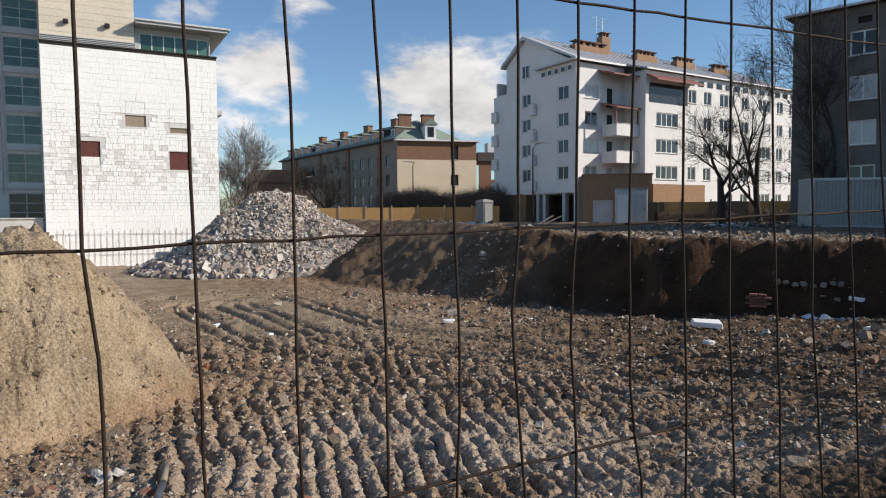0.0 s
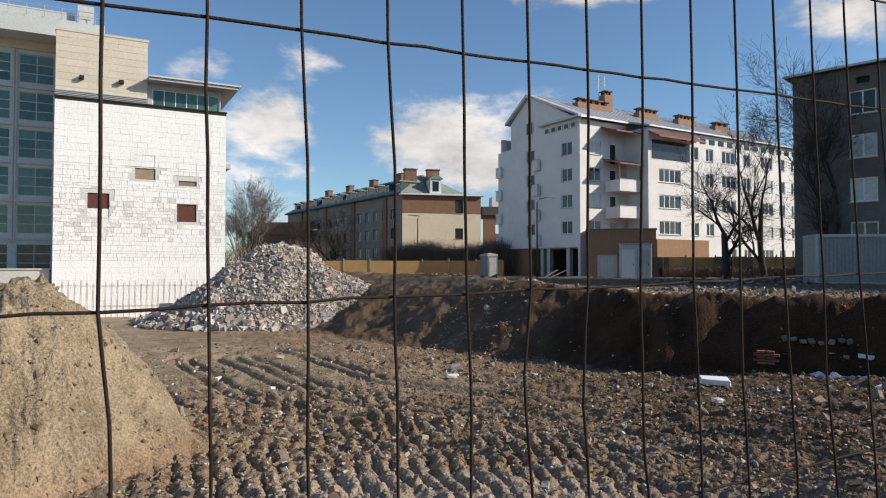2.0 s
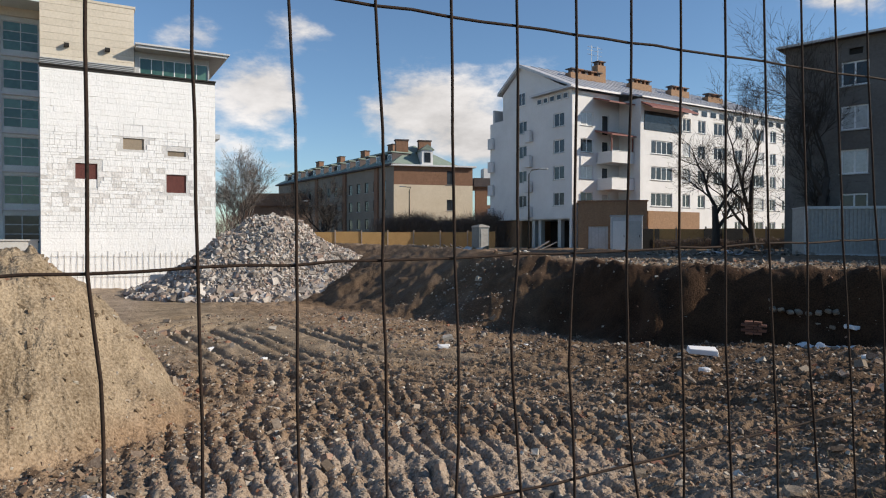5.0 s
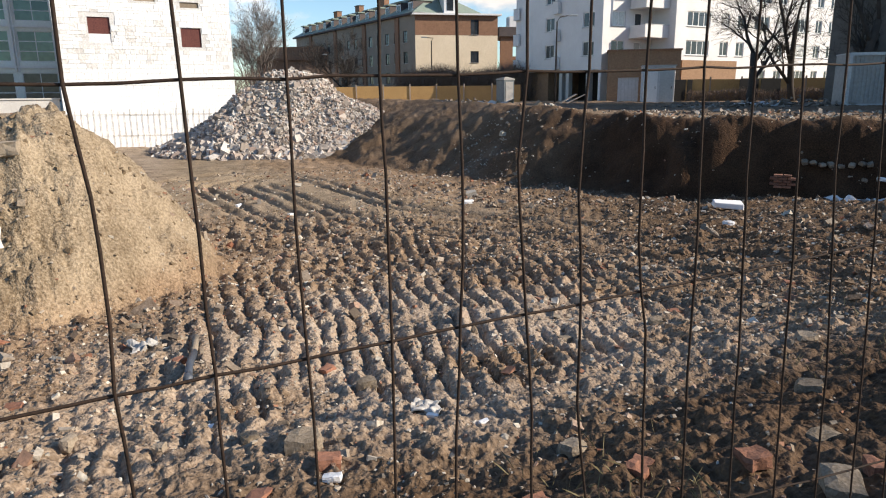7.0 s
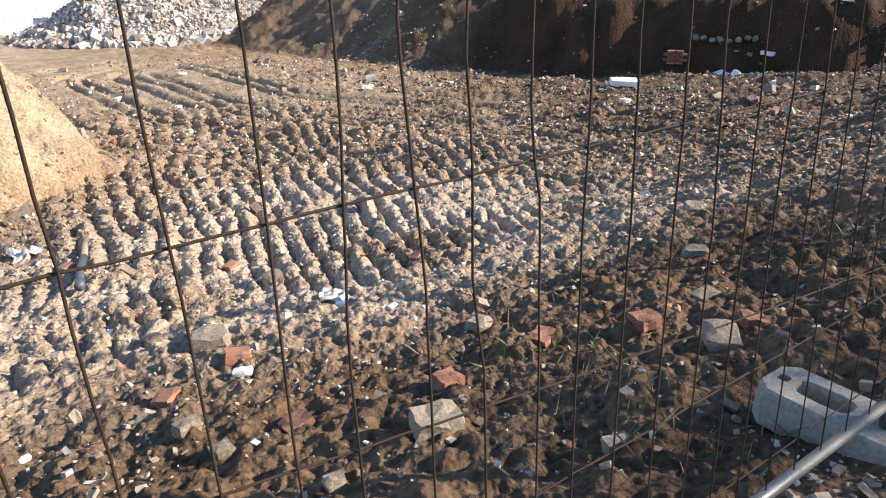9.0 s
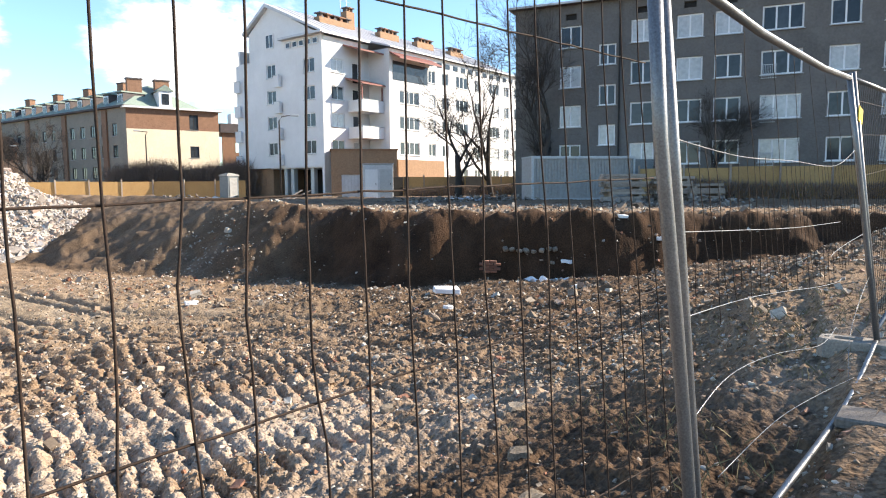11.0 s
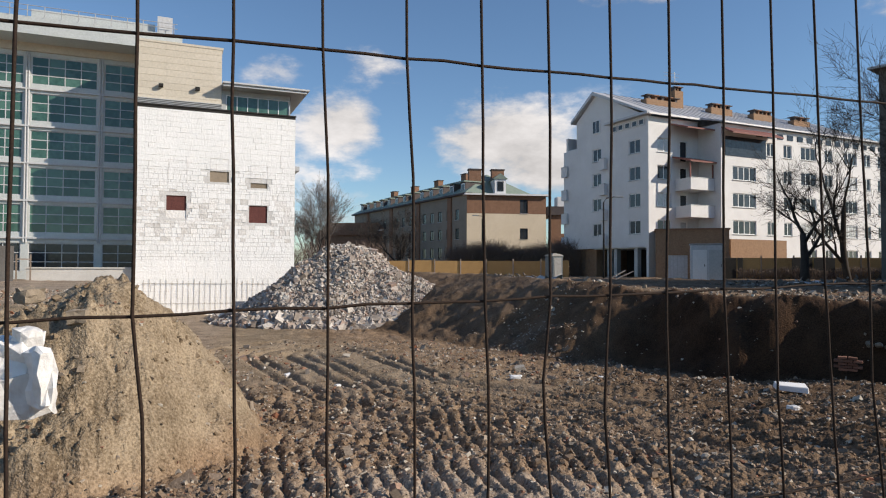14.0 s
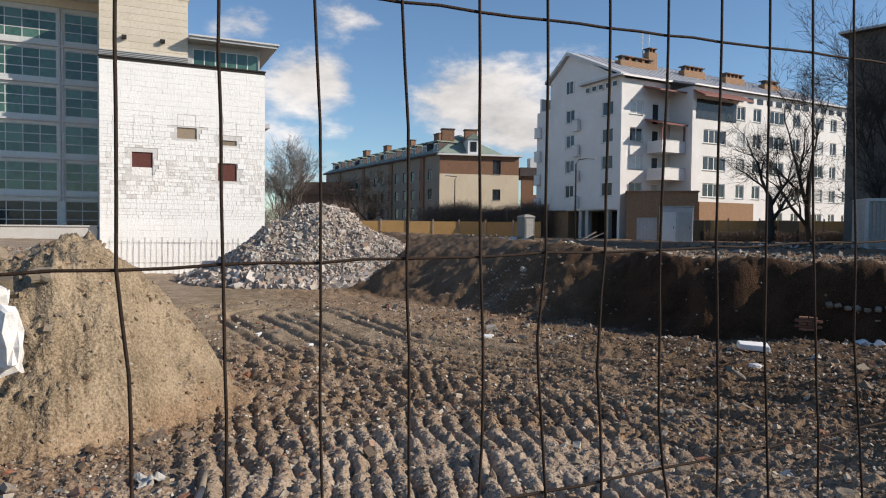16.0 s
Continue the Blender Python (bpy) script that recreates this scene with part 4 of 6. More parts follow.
    slab("roof_edge", root, fr, 6.5, 13.7, -0.35, 11.2, 16.724, 16.86, M_CONTAINER)
    # glazed wing, standing back
    gl = fr @ Matrix.Translation((0, 6.0, 0))
    rows = [1.0, 4.2, 7.3, 10.4, 13.5, 16.6]
    cols = [(-2.75, 2.5, 2), (-8.2, 4.9, 4), (-13.65, 4.9, 4), (-19.1, 4.9, 4), (-24.5, 4.9, 4)]
    holes = [(a, z, w, 2.35) for a, w, n in cols for z in rows]
    facade("glazed_wall", root, gl, 0.0, -0.2, 19.3, holes, M_BAND, a0=-25.0, label="grey metal bands between rows of green glazing")
    for a, w, n in cols:
        for z in rows:
            window(root, gl, a, z, w, 2.35, n, M_GREEN if z > 2 else M_GLASS, M_CONTAINER, False, 0.07, 3)
        for da in (-0.34, -0.14):
            bm = bmesh.new()
            tube(bm, [gl @ Vector((a + da, -0.13, 3.4)), gl @ Vector((a + da, -0.13, 19.2))], 0.075, 8)
            part("mullion_tube", bm, M_CONTAINER, root)
    for z in rows[1:]:
        slab("louvre_band", root, gl, -25.0, 0.0, -0.22, -0.02, z - 0.5, z - 0.36, M_CONTAINER)
    slab("parapet", root, gl, -25.0, 0.0, -0.25, 8, 19.3, 21.1, M_BEIGE)
    slab("side_wall", root, gl, -25.3, -25.0, 0, 10, -0.2, 20.8, M_BEIGE)
    slab("rear_wall", root, gl, -25.3, 12.5, 10, 10.3, -2.6, 19.3, M_WHITE)
    # eaves bracket of the house behind
    slab("cornice", root, fr, 12.6, 13.5, 3.0, 8.0, 10.2, 10.6, M_STEEL)
    return root, fr


OFFICE, OFFICE_FR = office_building()


def party_wall_blocks():
    """Each block of the party wall stands a little proud of its joints."""
    rnd = random.Random(11)
    skip = [(2.3, 5.35, 1.5, 1.85), (8.75, 5.15, 1.5, 1.45), (5.6, 8.45, 1.5, 0.9), (8.85, 8.1, 1.4, 0.42)]
    rest = bmesh.new()
    grey_rest = bmesh.new()
    count, z = 0, -2.65
    while z < 14.1:
        h = rnd.choice((0.2, 0.27, 0.34, 0.45)) if 1.5 < z < 9.5 else rnd.choice((0.42, 0.5, 0.55))
        h = min(h, 14.18 - z)
        a = 0.02
        while a < 12.5:
            w = min(rnd.uniform(0.3, 0.75) if 1.5 < z < 9.0 else rnd.uniform(0.6, 1.6), 12.54 - a)
            if w > 0.08 and h > 0.06 and not any(a + w > s[0] and a < s[0] + s[2] and z + h > s[1] and z < s[1] + s[3] for s in skip):
                g = 0.022 if 1.5 < z < 9.5 else 0.010
                d = rnd.uniform(0.025, 0.05)
                worn = 3.0 < z < 8.0 and rnd.random() < 0.5 * math.exp(-((z - 5.0) / 1.6) ** 2) + 0.03
                if 2.0 < z < 9.5 and count < 300 and rnd.random() < 0.75:
                    bm = bmesh.new()
                    box(bm, (0, 0, 0), (w - g, d, h - g))
                    me = bpy.data.meshes.new("block"); bm.to_mesh(me); bm.free()
                    me.materials.append(M_BLOCKG if worn else M_BLOCK)
                    again("block", me, OFFICE, OFFICE_FR @ Matrix.Translation((a + w / 2, -d / 2, z + h / 2)))
                    count += 1
                else:
                    box(grey_rest if worn else rest, (a + w / 2, -d / 2, z + h / 2), (w - g, d, h - g), OFFICE_FR)
            a += w
        z += h
    for bm, m in ((rest, M_BLOCK), (grey_rest, M_BLOCKG)):
        part("blockwork", bm, m, OFFICE)["kind"] = "stuff"


def balcony(parent, fr, a, z, w, depth, material=M_WHITE):
    bm = bmesh.new()
    box(bm, (a + w / 2, -depth / 2, z - 0.1), (w, depth, 0.2), fr)
    box(bm, (a + w / 2, -depth + 0.06, z + 0.5), (w, 0.12, 1.0), fr)
    for x in (a + 0.06, a + w - 0.06):
        box(bm, (x, -depth / 2, z + 0.5), (0.12, depth - 0.24, 1.0), fr)
    ob = part("balcony", bm, material, parent)
    bm = bmesh.new()
    box(bm, (a + w / 2, -depth + 0.06, z + 1.03), (w + 0.04, 0.2, 0.05), fr)
    part("coping", bm, M_STEEL, ob)


def chimney_stack(parent, fr, x, y, z, w, d, h, material=M_TANBRICK, pots=4):
    bm = bmesh.new()
    box(bm, (x, y, z + h / 2), (w, d, h), fr)
    ob = part("chimney", bm, material, parent)
    for i in range(pots):
        bm = bmesh.new()
        px = x - w / 2 + w * (i + 0.5) / pots
        box(bm, (px, y, z + h + 0.2), (w / pots * 0.35, d * 0.7, 0.4), fr)
        box(bm, (px, y, z + h + 0.45), (w / pots * 0.9, d * 1.15, 0.1), fr)
        part("chimney_pot", bm, M_BRICK if i % 2 else M_DARKROOF, ob)


def apartment_building():
    root = thing("apartment_building", "white rendered apartment block with balconies and a pale sheet-metal roof", "building")
    lo = side(13.9, 69.0, 31.5)
    ga = side(6.85, 80.5, -58.5)
    L, W = 37.0, 13.5
    rows = [4.95, 7.75, 10.55, 13.35]
    # gable side
    holes = [(4.6, z, 1.5, 1.45) for z in rows] + [(10.6, z, 1.7, 1.45) for z in rows]
    facade("gable_wall", root, ga, W, 3.6, 15.4, holes, M_WHITE)
    for a, z, w, h in holes:
        window(root, ga, a, z, w, h, 2)
    top = [(1.7, 15.4), (W, 15.4), (W, 17.2), (12.2, 17.5), (5.3, 20.95), (1.7, 18.4)]
    extruded("gable_top", root, ga, top, 0.0, 0.35, M_WHITE)
    window(root, ga @ Matrix.Translation((0, -0.2, 0)), 4.7, 16.5, 1.3, 1.5, 2, sill=False)
    for i in range(5):
        window(root, ga @ Matrix.Translation((0, -0.22, 0)), 8.0 + i * 1.05, 16.1, 0.8, 0.65, 1, sill=False)
    slab("dormer_eave", root, ga, 7.4, W + 0.6, -0.7, 0.0, 17.0, 17.22, M_ROOF)
    for z in rows[:4]:
        balcony(root, ga, 6.3, z - 0.9, 0.9, 0.5)
        balcony(root, ga, -0.9, z - 0.9, 1.0, 0.35)
    slab("side_block", root, ga, -0.9, 0.0, 0.05, 4, 3.7, 15.3, M_WHITE)
    # recessed corner beside the sunny volume, which stands three metres forward
    A1, OUT = 6.83, 3.0
    fo = lo @ Matrix.Translation((0, -OUT, 0))
    nook = [(1.2, z, 1.8, 1.45, 2) for z in rows] + [(4.3, z - 0.85, 1.0, 2.2, 1) for z in rows]
    facade("corner_wall", root, lo, A1, 0.3, 16.9, nook, M_WHITE)
    wide = [(8.5, 3.4, 4), (13.6, 1.3, 2), (16.2, 1.3, 2), (19.0, 2.5, 3), (23.0, 1.3, 2), (26.4, 2.3, 3), (30.0, 1.2, 2), (32.6, 1.3, 2)]
    front = [(a, z, w, 1.45, n) for a, w, n in wide for z in rows + ([2.1] if a > 18 else []) if a > 13 or z < 13]
    facade("long_wall", root, fo, L, 0.3, 16.25, front, M_WHITE, a0=A1)
    slab("return_wall", root, lo, A1, A1 + 0.35, 0.0, 0.35 - OUT, 0.3, 16.25, M_WHITE)
    slab("return_wall", root, lo, L - 0.35, L, 0.0, 0.35 - OUT, 0.3, 16.25, M_WHITE)
    rnd = random.Random(4)
    for fr, holes in ((lo, nook), (fo, front)):
        for a, z, w, h, n in holes:
            window(root, fr, a, z, w, h, n, M_CURTAIN if rnd.random() < 0.2 else M_GLASS, sill=h < 2)
    for z in rows[:3]:
        balcony(root, lo, 3.5, z - 0.95, 3.3, 2.2)
    extruded("front_roof", root, lo @ pose(0, 0, 0, 0, 0, 90), [(-OUT - 0.5, 16.26), (-OUT - 0.5, 16.42), (-0.4, 17.3), (-0.4, 17.1)], -A1 + 0.3, -(L + 0.4), M_ROOF, "pale sheet-metal lean-to roof")
    slab("far_wall", root, lo, L - 0.35, L, 0.36, W, 0.3, 16.9, M_WHITE)
    slab("back_wall", root, lo, 0, L, W, W + 0.3, 0.3, 16.9, M_WHITE)
    # canopies
    for a0, a1, z, out in ((3.2, 6.8, 12.7, 2.5), (3.0, 6.8, 16.1, 2.3)):
        extruded("canopy", root, lo @ pose(a0, 0, 0, 0, 0, 90), [(-out, z - 0.55), (0.0, z + 0.15), (0.0, z + 0.3), (-out, z - 0.4)], 0.0, -(a1 - a0), M_REDROOF, "red-brown sloping canopy")
    extruded("canopy", root, fo @ pose(6.9, 0, 0, 0, 0, 90), [(-1.5, 15.0), (0.0, 15.75), (0.0, 15.9), (-1.5, 15.15)], 0.0, -7.4, M_REDROOF, "red-brown sloping canopy")
    # dark sheet on the flat wall, painted shade of the loggia's recess
    slab("loggia_back", root, fo, 7.4, 13.4, -0.06, -0.01, 13.0, 15.0, M_GLASS)
    for a in (3.5, 6.6):
        slab("canopy_post", root, lo, a, a + 0.12, -2.15, -2.03, 10.5, 12.1, M_REDROOF)
    # roof
    prof = [(-0.7, 16.95), (-0.7, 17.15), (8.3, 21.25), (12.3, 18.6), (12.3, 18.3), (8.3, 20.85)]
    extruded("roof", root, lo @ pose(0, 0, 0, 0, 0, 90), prof, 0.5, -(L + 0.4), M_ROOF, "pale standing-seam metal roof")
    for i in range(1, 30):
        a = i * L / 30
        bm = bmesh.new()
        tube(bm, [lo @ Vector((a, -0.68, 17.18)), lo @ Vector((a, 8.28, 21.27))], 0.035, 4)
        part("roof_seam", bm, M_ROOF, root)
    for i in range(14):
        slab("attic_light", root, fo, 12 + i * 1.6, 12.9 + i * 1.6, -0.06, -0.01, 15.3, 15.85, M_GLASS)
    for x, y, z, w in ((6.5, 5.0, 19.0, 5.0), (9.2, 5.4, 19.4, 1.3), (15.0, 4.5, 18.9, 3.4), (22.0, 4.5, 18.9, 3.4), (29.0, 4.5, 18.8, 3.0)):
        chimney_stack(root, lo, x, y, z, w, 0.9, 1.2 if w != 1.3 else 2.3, M_TANBRICK, 5 if w > 3 else 3)
    for x in (8.6, 9.6):
        bm = bmesh.new()
        tube(bm, [lo @ Vector((x, 6.0, 20)), lo @ Vector((x, 6.0, 24.2))], 0.03, 5)
        for zz in (23.1, 23.6, 24.0):
            tube(bm, [lo @ Vector((x - 0.7, 6.0, zz)), lo @ Vector((x + 0.7, 6.0, zz))], 0.02, 4)
        part("aerial", bm, M_STEEL, root)
    # ground floor: brick plinth, open passage and garage annexe
    slab("brick_plinth", root, ga, -0.4, 4.5, 0.6, 6, 0.2, 3.6, M_TANBRICK)
    # back wall in near-black, so the passage's shade is in its colour
    slab("passage_back", root, ga, 4.5, W, 5.0, 5.4, 0.2, 3.6, M_DARK)
    slab("soffit", root, ga, 4.5, W, 0.3, 5.0, 3.5, 3.6, M_WHITE)
    for a in (6.5, 7.6, 10.8):
        slab("passage_pier", root, ga, a, a + 0.5, 0.5, 1.0, 0.2, 3.5, M_STEEL)
    an = side(14.0, 66.3, -11.5)
    doors = [(1.0, 0.3, 1.9, 2.4)]
    facade("annexe_wall", root, an, 6.6, 0.2, 5.1, doors, M_TANBRICK, thick=0.3)
    slab("annexe_side", root, an, 0, 0.3, 0.3, 4.5, 0.2, 5.1, M_TANBRICK)
    slab("annexe_side", root, an, 6.3, 6.6, 0.3, 4.5, 0.2, 5.1, M_TANBRICK)
    slab("annexe_roof", root, an, -0.1, 6.7, -0.1, 4.6, 5.1, 5.26, M_BRICK)
    slab("garage_door", root, an, 1.0, 2.9, 0.12, 0.18, 0.3, 2.7, M_CONTAINER)
    for i in range(5):
        slab("door_rib", root, an, 1.3 + i * 0.33, 1.34 + i * 0.33, 0.09, 0.12, 0.35, 2.65, M_STEEL)
    slab("garden_wall", root, fo, 7.2, 15.5, -0.8, -0.5, 0.2, 4.4, M_TANBRICK)
    return root


apartment_building()


def grey_building():
    root = thing("tenement_building", "dark grey rendered tenement with white-framed windows and roof chimneys", "building")
    fr = side(22.7, 43.5, -44.7)
    L, D = 36.0, 12.0
    rnd = random.Random(9)
    rows = [2.75, 5.45, 8.15, 10.85]
    holes = []
    for a, w, n in ((3.2, 1.5, 2), (8.0, 1.6, 2), (10.9, 1.6, 2), (13.2, 1.6, 2), (15.9, 2.3, 3), (19.6, 1.6, 2), (22.4, 2.3, 3), (25.6, 1.6, 2), (28.4, 1.6, 2), (31.4, 2.3, 3)):
        holes += [(a, z, w, 1.5, n) for z in rows]
    holes += [(5.9, z - 1.3, 1.15, 1.4, 2) for z in rows[1:]]
    vents = [(a, 12.75, 0.75, 0.4, 1) for a in (3.6, 8.4, 11.3, 13.7, 16.6, 20.0, 23.1, 26.0, 29.0)]
    facade("front_wall", root, fr, L, 0.2, 13.75, holes + vents, M_GREY)
    for a, z, w, h, n in holes:
        window(root, fr, a, z, w, h, n, M_CURTAIN if rnd.random() < 0.42 else M_GLASS, bar=0.1)
    for a, z, w, h, n in vents:
        slab("attic_vent", root, fr, a, a + w, 0.2, 0.25, z, z + h, M_DARK)
    for z in rows[:3]:
        for a in (15.9, 22.4):
            bm = bmesh.new()
            for i in range(9):
                box(bm, (a + 0.05 + i * 0.1, -0.12, z + 0.2), (0.02, 0.02, 0.85), fr)
            for zz in (z - 0.2, z + 0.62):
                box(bm, (a + 0.45, -0.12, zz), (0.9, 0.03, 0.03), fr)
            part("window_guard", bm, M_STEEL, root)
    slab("end_wall", root, fr, 0, 0.35, 0.36, D, 0.2, 13.75, M_GREY)
    slab("end_wall", root, fr, L - 0.35, L, 0.36, D, 0.2, 13.75, M_GREY)
    slab("rear_wall", root, fr, 0, L, D, D + 0.3, 0.2, 13.75, M_GREY)
    slab("roof", root, fr, -0.4, L + 0.4, -0.45, D + 0.6, 13.75, 13.92, M_DARKROOF)
    slab("gutter", root, fr, -0.45, L + 0.45, -0.58, -0.46, 13.76, 13.9, M_CONTAINER)
    for x, w in ((5.0, 2.2), (10.2, 1.0), (14.6, 2.4), (22.0, 2.0)):
        slab_ob = slab("chimney", root, fr, x, x + w, 5.2, 6.0, 13.92, 15.2, M_WHITE)
        slab("chimney_cap", slab_ob, fr, x - 0.08, x + w + 0.08, 5.1, 6.1, 15.204, 15.32, M_CONTAINER)
        slab("chimney_pot", slab_ob, fr, x + 0.1, x + 0.55, 5.35, 5.85, 15.324, 16.1, M_WHITE)
    for x in (7.8, 13.0, 17.0):
        bm = bmesh.new()
        tube(bm, [fr @ Vector((x, 5, 13.9)), fr @ Vector((x, 5, 16.4))], 0.03, 5)
        tube(bm, [fr @ Vector((x - 0.4, 5, 16.2)), fr @ Vector((x + 0.4, 5, 16.2))], 0.025, 5)
        part("aerial", bm, M_STEEL, root)
    bm = bmesh.new()
    tube(bm, [fr @ Vector((7.3, -0.15, 0.2)), fr @ Vector((7.3, -0.15, 13.7))], 0.06, 6)
    part("downpipe", bm, M_DARK, root)


grey_building()


def row_houses():
    root = thing("brick_house_row", "cream and brick three-storey houses with a green mansard roof and dormers", "building")
    rt = side(-6.85, 104.8, 13.9)
    lf = side(-35.0, 147.5, -56.6)
    LR, LL = 12.9, 51.1
    rows = [3.0, 6.0, 9.1]
    holes = [(8.6, z, 1.3, 1.7, 2) for z in rows[1:]]
    facade("end_wall", root, rt, LR, 0.2, 10.0, [h for h in holes if h[1] < 9], M_CREAM)
    facade("end_wall_brick", root, rt, LR, 10.004, 13.0, [(8.6, 10.1, 1.3, 2.2)], M_BRICK)
    for a, z, w, h, n in [(8.6, 6.0, 1.3, 1.7, 2), (8.6, 10.1, 1.3, 2.2, 2)]:
        window(root, rt, a, z, w, h, n, frame_mat=M_DARK)
    holes = []
    a = 1.6
    while a < LL - 2:
        for z in rows:
            holes.append((a, z, 1.3, 1.75, 2))
        a += 3.05
    # darker than the end wall: shade of this side is in the colour
    facade("street_wall", root, lf, LL, 0.2, 13.0, holes, M_SHADED_RENDER)
    for a, z, w, h, n in holes:
        window(root, lf, a, z, w, h, n, frame_mat=M_STEEL if int(a) % 3 == 0 else M_DARK)
    for a in (8.0, 20.5, 33.0, 45.0):
        slab("brick_bay", root, lf, a, a + 1.2, -0.25, 0.0, 0.2, 12.9, M_BRICK)
    slab("cornice", root, lf, -0.5, LL + 0.5, -0.6, 13, 13.0, 13.25, M_DARKROOF)
    slab("cornice", root, rt, -0.5, LR + 0.5, -0.6, 1.0, 12.9, 13.15, M_FRAME)
    bm = bmesh.new()
    p = [lf @ Vector(v) for v in ((-0.5, -0.6, 13.25), (LL + 0.5, -0.6, 13.25), (LL + 0.5, 13, 13.25), (-0.5, 13, 13.25), (3, 6.2, 17.0), (LL - 4.0, 6.2, 17.0))]
    v = [bm.verts.new(c) for c in p]
    for f in ((0, 1, 5, 4), (1, 2, 5), (2, 3, 4, 5), (3, 0, 4)):
        bm.faces.new([v[i] for i in f])
    part("roof", bm, M_GREENROOF, root, "green sheet-metal hipped roof")
    for i in range(13):
        a = 2.5 + i * 3.8
        d = slab("dormer", root, lf, a, a + 1.5, 0.6, 4.0, 13.3, 15.2, M_DARKROOF)
        slab("dormer_face", d, lf, a + 0.1, a + 1.4, 0.54, 0.59, 13.5, 15.0, M_FRAME)
        slab("dormer_pane", d, lf, a + 0.3, a + 1.2, 0.50, 0.535, 13.7, 14.8, M_GLASS)
        slab("dormer_roof", d, lf, a - 0.15, a + 1.65, 0.3, 4.0, 15.204, 15.4, M_GREENROOF)
    d = slab("dormer", root, rt, 4.6, 6.4, 0.4, 5.0, 13.2, 15.6, M_FRAME)
    slab("dormer_pane", d, rt, 5.0, 6.0, 0.35, 0.39, 13.6, 15.2, M_GLASS)
    extruded("dormer_roof", d, rt, [(4.3, 15.6), (6.7, 15.6), (5.5, 16.5)], 0.2, 5.0, M_GREENROOF)
    for a, y in ((1.0, 2.6), (4.8, 2.6)):
        c = slab("chimney", root, rt, a, a + 2.0, y + 0.8, y + 2.0, 13.3, 17.4, M_BRICK)
        slab("chimney_cap", c, rt, a - 0.12, a + 2.12, y + 0.7, y + 2.1, 17.404, 17.6, M_DARKROOF)
    for i in range(4):
        a = 8 + i * 10.5
        c = slab("chimney", root, lf, a, a + 1.8, 5.4, 6.4, 16.2, 17.8, M_BRICK)
        slab("chimney_cap", c, lf, a - 0.1, a + 1.9, 5.3, 6.5, 17.804, 17.95, M_DARKROOF)
    low = side(6.2, 109.5, 10.0)
    facade("lower_wing", root, low, 9.0, 0.2, 10.0, [(2.0, 7.0, 1.2, 1.5), (5.0, 7.0, 1.2, 1.5)], M_BRICK)
    slab("wing_roof", root, low, -0.3, 9.3, -0.4, 9, 10.0, 11.4, M_DARKROOF)
    slab("wing_dormer", root, low, 1.4, 2.8, -0.2, 2, 11.4, 13.0, M_FRAME)


row_houses()

far = thing("far_house", "low brown-roofed house far behind the heap", "house")
ff = side(-40, 135, -5)
slab("wall", far, ff, 0, 16, 0, 8, 0, 8.0, M_BRICK)
extruded("roof", far, ff @ pose(0, 0, 0, 0, 0, 0), [(-0.5, 8.0), (16.5, 8.0), (13, 10.5), (3, 10.5)], -0.5, 8.5, M_BRICK)


# ---- site things on the upper ground ----
def hoarding(points, group, z0, height=1.8, step=2.5, material=M_YELLOW):
    for (ax, ay), (bx, by) in zip(points, points[1:]):
        n = max(1, round(math.hypot(bx - ax, by - ay) / step))
        ang = math.degrees(math.atan2(by - ay, bx - ax))
        w = math.hypot(bx - ax, by - ay) / n
        root = thing("hoarding", "ochre timber hoarding of panels between posts along the site edge", "hoarding", group, (ax, ay, z0), ang)
        bm = bmesh.new(); box(bm, (w / 2, 0, height / 2), (w - 0.1, 0.04, height)); pm = bpy.data.meshes.new("panel"); bm.to_mesh(pm); bm.free(); pm.materials.append(material)
        bm = bmesh.new(); box(bm, (0, -0.04, height / 2 + 0.1), (0.12, 0.12, height + 0.2)); qm = bpy.data.meshes.new("post"); bm.to_mesh(qm); bm.free(); qm.materials.append(M_WOOD)
        for i in range(n):
            again("panel", pm, root, pose(i * w, 0, 0.03 * math.sin(i * 4.1), 0, 0.4 * math.sin(i * 3), 0))
            again("post", qm, root, pose(i * w, 0, 0))


hoarding([(-16, 68.6), (-2.5, 70.2), (5.9, 67.9)], "site hoarding", 0.35)
hoarding([(20.0, 63.5), (33, 61.0), (36, 52)], "site hoarding", 0.42, 2.0)
hoarding([(27.5, 35.6), (37, 26.0), (46, 17)], "site hoarding", 0.55, 1.9)

gate_dark = thing("sheet_gate", "dark sheet-steel gate leaves standing against the ochre hoarding", "gate")
for ax, bx in ((18.9, 20.5), (20.55, 21.0), (24.9, 26.6), (26.65, 28.4)):
    bm = bmesh.new(); box(bm, ((ax + bx) / 2, 63.1 - 0.19 * (ax - 20.0), 1.42), (bx - ax, 0.05, 1.95), None, 0.01); part("leaf", bm, M_DARK, gate_dark)


